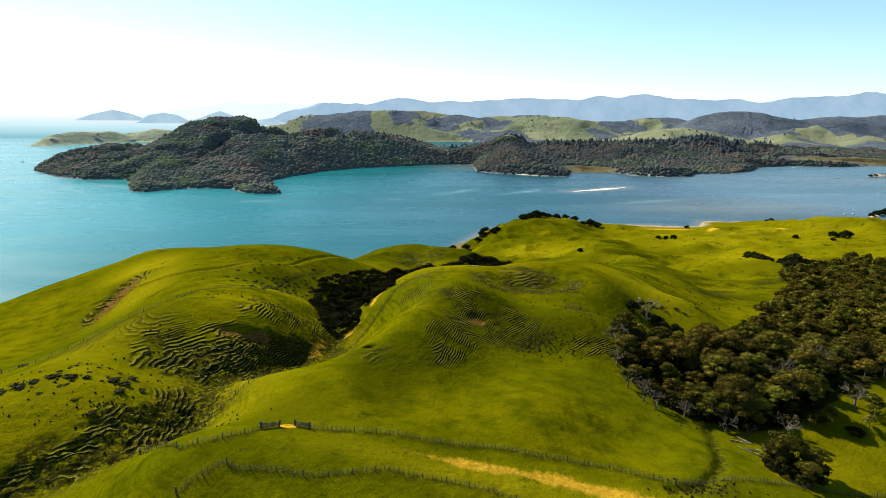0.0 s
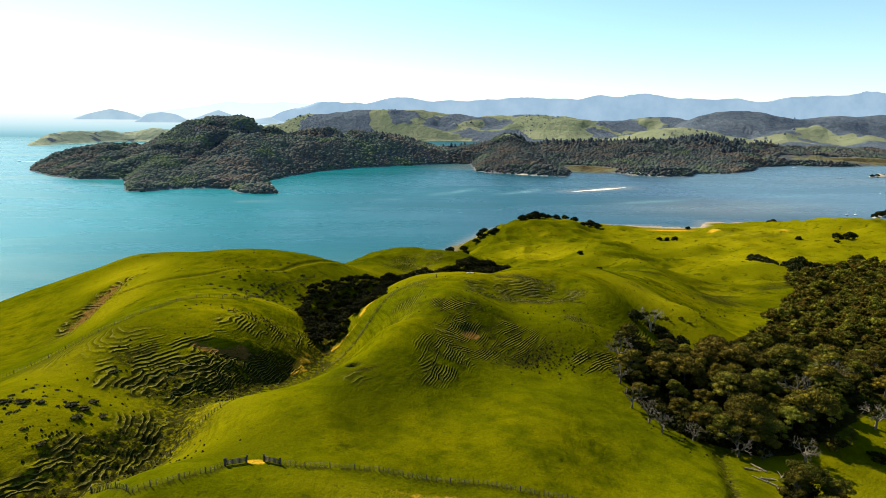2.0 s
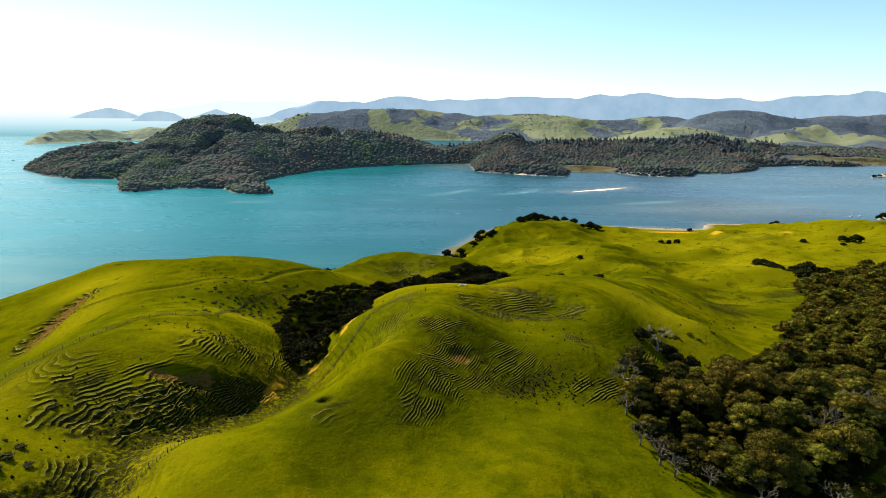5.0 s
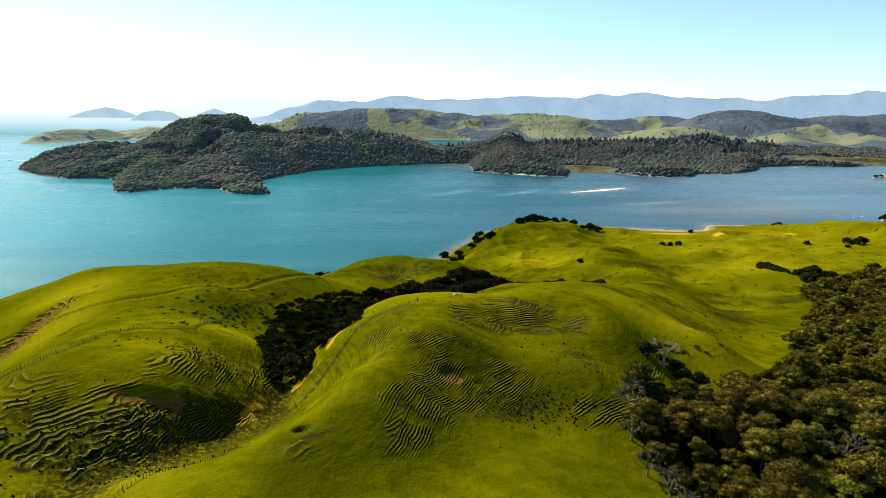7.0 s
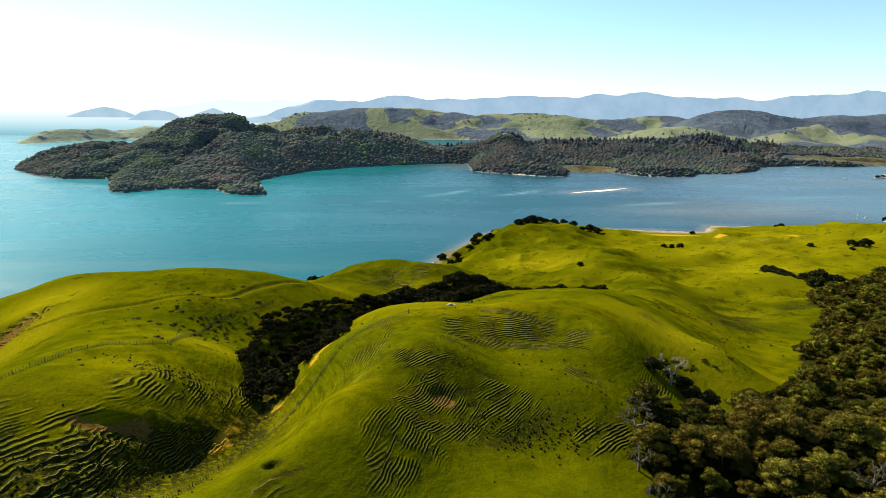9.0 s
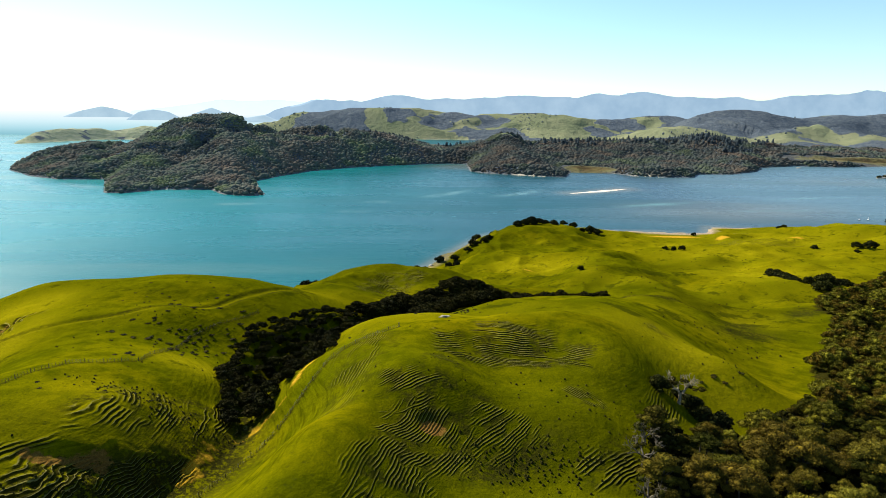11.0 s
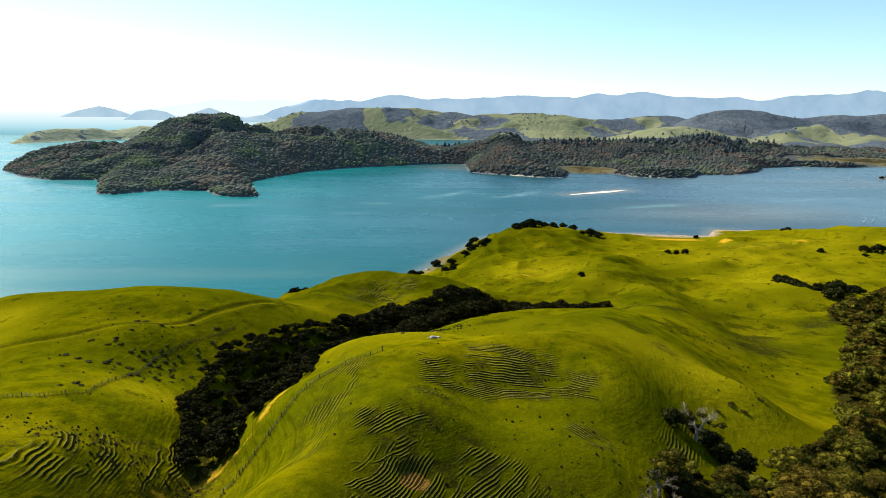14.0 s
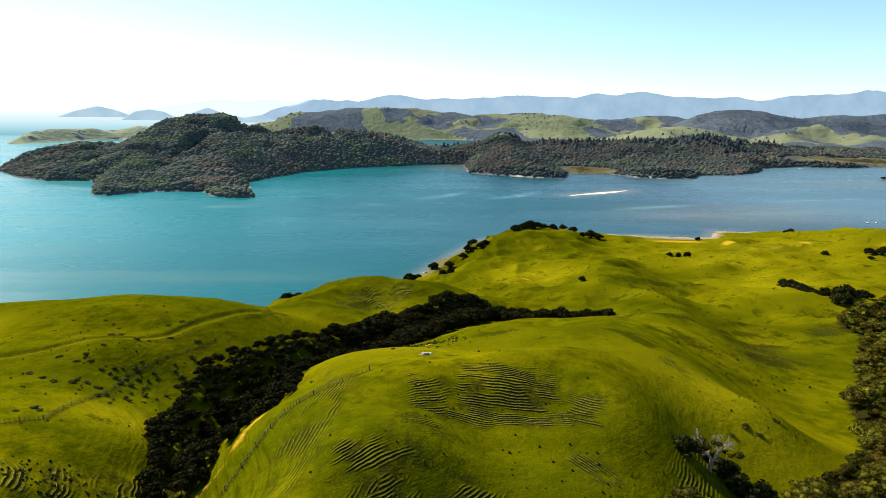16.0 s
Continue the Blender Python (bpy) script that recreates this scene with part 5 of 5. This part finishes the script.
def build_tussocks():
    """Rushes and dung-green tufts dotted over the slopes."""
    rng = np.random.default_rng(16)
    places = []
    for cx, cy, rx, ry, n in [(38, 183, 16, 4, 110), (60, 196, 12, 14, 60), (30, 215, 30, 30, 60), (62, 150, 8, 12, 50), (110, 262, 22, 18, 40), (150, 330, 30, 26, 50), (52, 105, 8, 3, 90), (-75, 262, 30, 30, 90), (-85, 130, 20, 16, 70), (-66, 118, 20, 7, 160), (-62, 158, 18, 12, 220), (-55, 200, 16, 5, 160), (28, 179, 14, 4, 100), (-20, 300, 18, 14, 50), (16, 306, 12, 12, 90), (180, 470, 80, 70, 160), (260, 640, 130, 80, 160), (120, 600, 60, 80, 90)]:
        places.append(np.stack([rng.normal(cx, rx * 0.6, n), rng.normal(cy, ry * 0.6, n)], 1))
    p = np.concatenate(places)
    x, y = p[:, 0], p[:, 1]
    z = land(x, y)
    geo = []
    s = rng.uniform(0.14, 0.42, len(x)) * (1 + 0.6 * (y > 300))
    base = np.array([(math.cos(k * 1.257), math.sin(k * 1.257), -0.2) for k in range(5)] + [(0.35, 0.1, 0.9), (-0.3, 0.25, 1.0), (0.0, -0.35, 0.8)])
    f0 = np.array([(0, 1, 5), (1, 2, 6), (2, 3, 6), (3, 4, 7), (4, 0, 7), (5, 6, 7), (1, 6, 5), (3, 7, 6), (0, 5, 7)])
    v = base[None] * s[:, None, None] * rng.uniform(0.7, 1.3, (len(x), 8, 1)) + np.stack([x, y, z], 1)[:, None]
    f = (f0[None] + (np.arange(len(x)) * 8)[:, None, None]).reshape(-1, 3)
    return tagged(new("tussocks", mesh_from("tussocks", v.reshape(-1, 3), f, LEAF_GULLY)), "scattered dark rushes and tufts in the pasture", "tussock", kind="stuff")


build_tussocks()


# ---- fences and gates ----
def shaft(name, size, tall):
    bm = bmesh.new()
    bmesh.ops.create_cone(bm, cap_ends=True, segments=7, radius1=size, radius2=size * 0.85, depth=tall + 0.4, matrix=Matrix.Translation((0, 0, (tall - 0.4) / 2)))
    me = bpy.data.meshes.new(name)
    bm.to_mesh(me)
    bm.free()
    me.materials.append(POST)
    return me


POSTS, BATTENS, STRAINER = shaft("post", 0.10, 1.15), shaft("batten", 0.045, 1.0), shaft("strainer", 0.17, 1.45)


def fence(line, spacing=4.2, battens=4):
    ob = new("fence")
    pts = np.array(line, float)
    run = np.concatenate([[0], np.cumsum(np.hypot(*np.diff(pts, axis=0).T))])
    rng = np.random.default_rng(int(run[-1]))
    n = max(2, int(run[-1] / spacing))
    small = spacing / (battens + 1)
    tops = []
    count = n * (battens + 1) + 1
    for k in range(count):
        s = run[-1] * k / (count - 1)
        x, y = np.interp(s, run, pts[:, 0]), np.interp(s, run, pts[:, 1])
        main = k % (battens + 1) == 0
        end = k in (0, count - 1)
        ob2 = part("strainer_post" if end else "post" if main else "batten", STRAINER if end else POSTS if main else BATTENS, ob)
        ob2.matrix_basis = Matrix.Translation((x, y, height(x, y))) @ Euler((rng.normal() * 0.04, rng.normal() * 0.04, rng.uniform(0, 6))).to_matrix().to_4x4()
        tops.append((x, y, height(x, y)))
    for h in (0.25, 0.5, 0.75, 0.98):
        part("wire", mesh_from("wire", *tube_geo([(x, y, z + h) for x, y, z in tops], [0.006] * len(tops), 3), WIRE), ob)
    return tagged(ob, "post-and-batten wire fence with weathered wooden posts", "fence", "farm fences")


for line in FENCE_LINES:
    fence(line)


def gate(x0, y0, x1, y1):
    ob = new("farm_gate")
    z0, z1 = height(x0, y0), height(x1, y1)
    way = Vector((x1 - x0, y1 - y0, z1 - z0))
    turn = Matrix.Rotation(math.atan2(way.y, way.x), 4, "Z") @ Matrix.Rotation(-math.atan2(way.z, math.hypot(way.x, way.y)), 4, "Y")
    ob.matrix_basis = Matrix.Translation((x0, y0, z0)) @ turn
    long = way.length
    for k in range(5):
        part("rail", mesh_from("rail", *box_geo(long / 2, 0, 0.20 + 0.20 * k, long, 0.06, 0.12), POST), ob)
    for u in (0.04, 0.34, 0.66, 0.96):
        part("upright", mesh_from("upright", *box_geo(long * u, 0.05, 0.58, 0.11, 0.06, 0.98), POST), ob)
    for u in (0.0, 1.0):
        part("gate_post", STRAINER, ob).location = (long * u, 0, 0)
    return tagged(ob, "dark weathered timber rail gate beside the fence gap", "gate", "farm gates")


gate(-35.0, 104.0, -32.0, 106.0)
gate(-29.2, 107.0, -26.0, 106.0)


# ---- on the water ----
def build_sandbar():
    pts = np.array([(296, 1362), (330, 1384), (369, 1403), (410, 1428), (450, 1455)], float)
    s = np.linspace(0, 1, 40)
    x, y = np.interp(s, np.linspace(0, 1, 5), pts[:, 0]), np.interp(s, np.linspace(0, 1, 5), pts[:, 1])
    w = 9 * np.sin(s * math.pi) ** 0.6 * (0.6 + 0.8 * lattice_noise(s * 9, s * 0, 3)) + 0.3
    rows = [np.stack([x - k * w * 0.5, y + k * w * 0.9, 0.28 * (1 - abs(k)) - 0.05 + 0 * x], 1) for k in (-1, -0.4, 0.4, 1)]
    return tagged(new("sandbar", mesh_from("sandbar", np.concatenate(rows), grid_faces(40, 4), SAND, True)), "narrow pale sandbar just above the water", "sandbar", kind="structure")


build_sandbar()


def boat_hull(long, wide, tall):
    st = np.linspace(0, 1, 9)
    rows = []
    for u, v in ((-1, 1.0), (-0.8, 0.35), (0, 0.0), (0.8, 0.35), (1, 1.0)):
        w = wide / 2 * np.sin(np.clip(st * 0.8 + 0.2, 0, 1) * math.pi) ** 0.6
        rows.append(np.stack([(st - 0.5) * long, u * w, tall * (v - 0.35) + 0.12 * st * tall], 1))
    v, f = join_geo([(np.concatenate(rows), grid_faces(9, 5))])
    deck = np.concatenate([rows[0], rows[-1]]) - (0, 0, 0.05 * tall)
    return join_geo([(v, f), (deck, grid_faces(9, 2))])


def sailboat(x, y, turn, long):
    ob = new("sailboat")
    part("hull", mesh_from("hull", *boat_hull(long, long * 0.3, long * 0.16), HULL, True), ob)
    part("cabin", mesh_from("cabin", *box_geo(0, 0, long * 0.12, long * 0.35, long * 0.18, long * 0.07), HULL), ob)
    part("mast", mesh_from("mast", *tube_geo([(long * 0.05, 0, 0), (long * 0.05, 0, long * 1.25)], [0.13, 0.07], 6), HULL), ob, "bare white mast")
    part("boom", mesh_from("boom", *tube_geo([(long * 0.05, 0, long * 0.2), (-long * 0.35, 0, long * 0.2)], [0.12, 0.1], 6), HULL), ob)
    ob.matrix_basis = Matrix.Translation((x, y, 0.05)) @ Matrix.Rotation(turn, 4, "Z")
    return tagged(ob, "small white moored yacht with bare mast", "boat", "moored boats")


sailboat(719, 1051, 0.5, 8.0)
sailboat(735, 1053, 0.7, 9.0)
sailboat(1125, 1691, 0.2, 10.0)
sailboat(994, 1352, 1.0, 6.0)


def motorboat(x, y):
    ob = new("motorboat")
    part("hull", mesh_from("hull", *boat_hull(12, 4, 2.2), HULL, True), ob)
    part("cabin", mesh_from("cabin", *box_geo(0, 0, 1.6, 4, 2.6, 1.5), HULL), ob)
    ob.matrix_basis = Matrix.Translation((x, y, 0.2)) @ Matrix.Rotation(math.pi, 4, "Z")
    return tagged(ob, "white motorboat running off the headland", "boat")


motorboat(-1512, 2148)
wake = np.concatenate([np.stack([np.linspace(-1500, -1400, 12), np.linspace(2147, 2138, 12) + k * np.linspace(1, 6, 12), np.full(12, 0.06)], 1) for k in (-1, 1)])
tagged(new("boat_wake", mesh_from("boat_wake", wake, grid_faces(12, 2), FOAM)), "white foaming wake behind the motorboat", "wake", kind="stuff")


def rock(seed, x, y, r, tall, label="low weathered shore rock in shallow water", group="shore rocks"):
    rng = np.random.default_rng(seed)
    v, f = rocky_ball(rng, 2)
    v = v * (r * rng.uniform(0.7, 1.4), r, tall) * (1 + 0.25 * fbm(v[:, :1] * 3 + seed, v[:, 1:2] * 3, 1.0, 2))
    ob = new("rock", mesh_from("rock", v, f, ROCK))
    ob.location = (x, y, max(height(x, y), 0) if y < 1100 else 0)
    return tagged(ob, label, "rock", group)


for i, (x, y, r) in enumerate([(1247, 1727, 14), (1285, 1745, 20), (1320, 1765, 16), (1016, 1345, 3), (1200, 2040, 7), (748, 1022, 5), (762, 1030, 8), (-16, 700, 3), (2, 728, 2.5), (16, 766, 2)]):
    rock(700 + i, x, y, r, r * 0.35)
for x, y, s in [(752, 1030, 0.8), (766, 1036, 1.0), (780, 1044, 1.1), (796, 1052, 1.2), (810, 1058, 1.2)]:
    m = stand(x, y, coast_rng, s)
    m.translation.z = 0.4
    copy_thing(coast_bush.made[0], m)
for x, y in [(1240, 1728), (1262, 1736), (1282, 1746), (1300, 1754), (1322, 1766)]:
    m = stand(x, y, coast_rng, 0.9)
    m.translation.z = 1.5
    copy_thing(coast_bush.made[0], m)
# Boulders added in place of a pale bank face on the knoll.
for i, (x, y, r) in enumerate([(14, 258, 0.9), (15.6, 258.6, 0.6), (12.6, 257.5, 0.45)]):
    rock(720 + i, x, y, r, r * 0.7, "pale boulder shape standing for a bare bank face on the knoll crest", "boulders on the knoll")
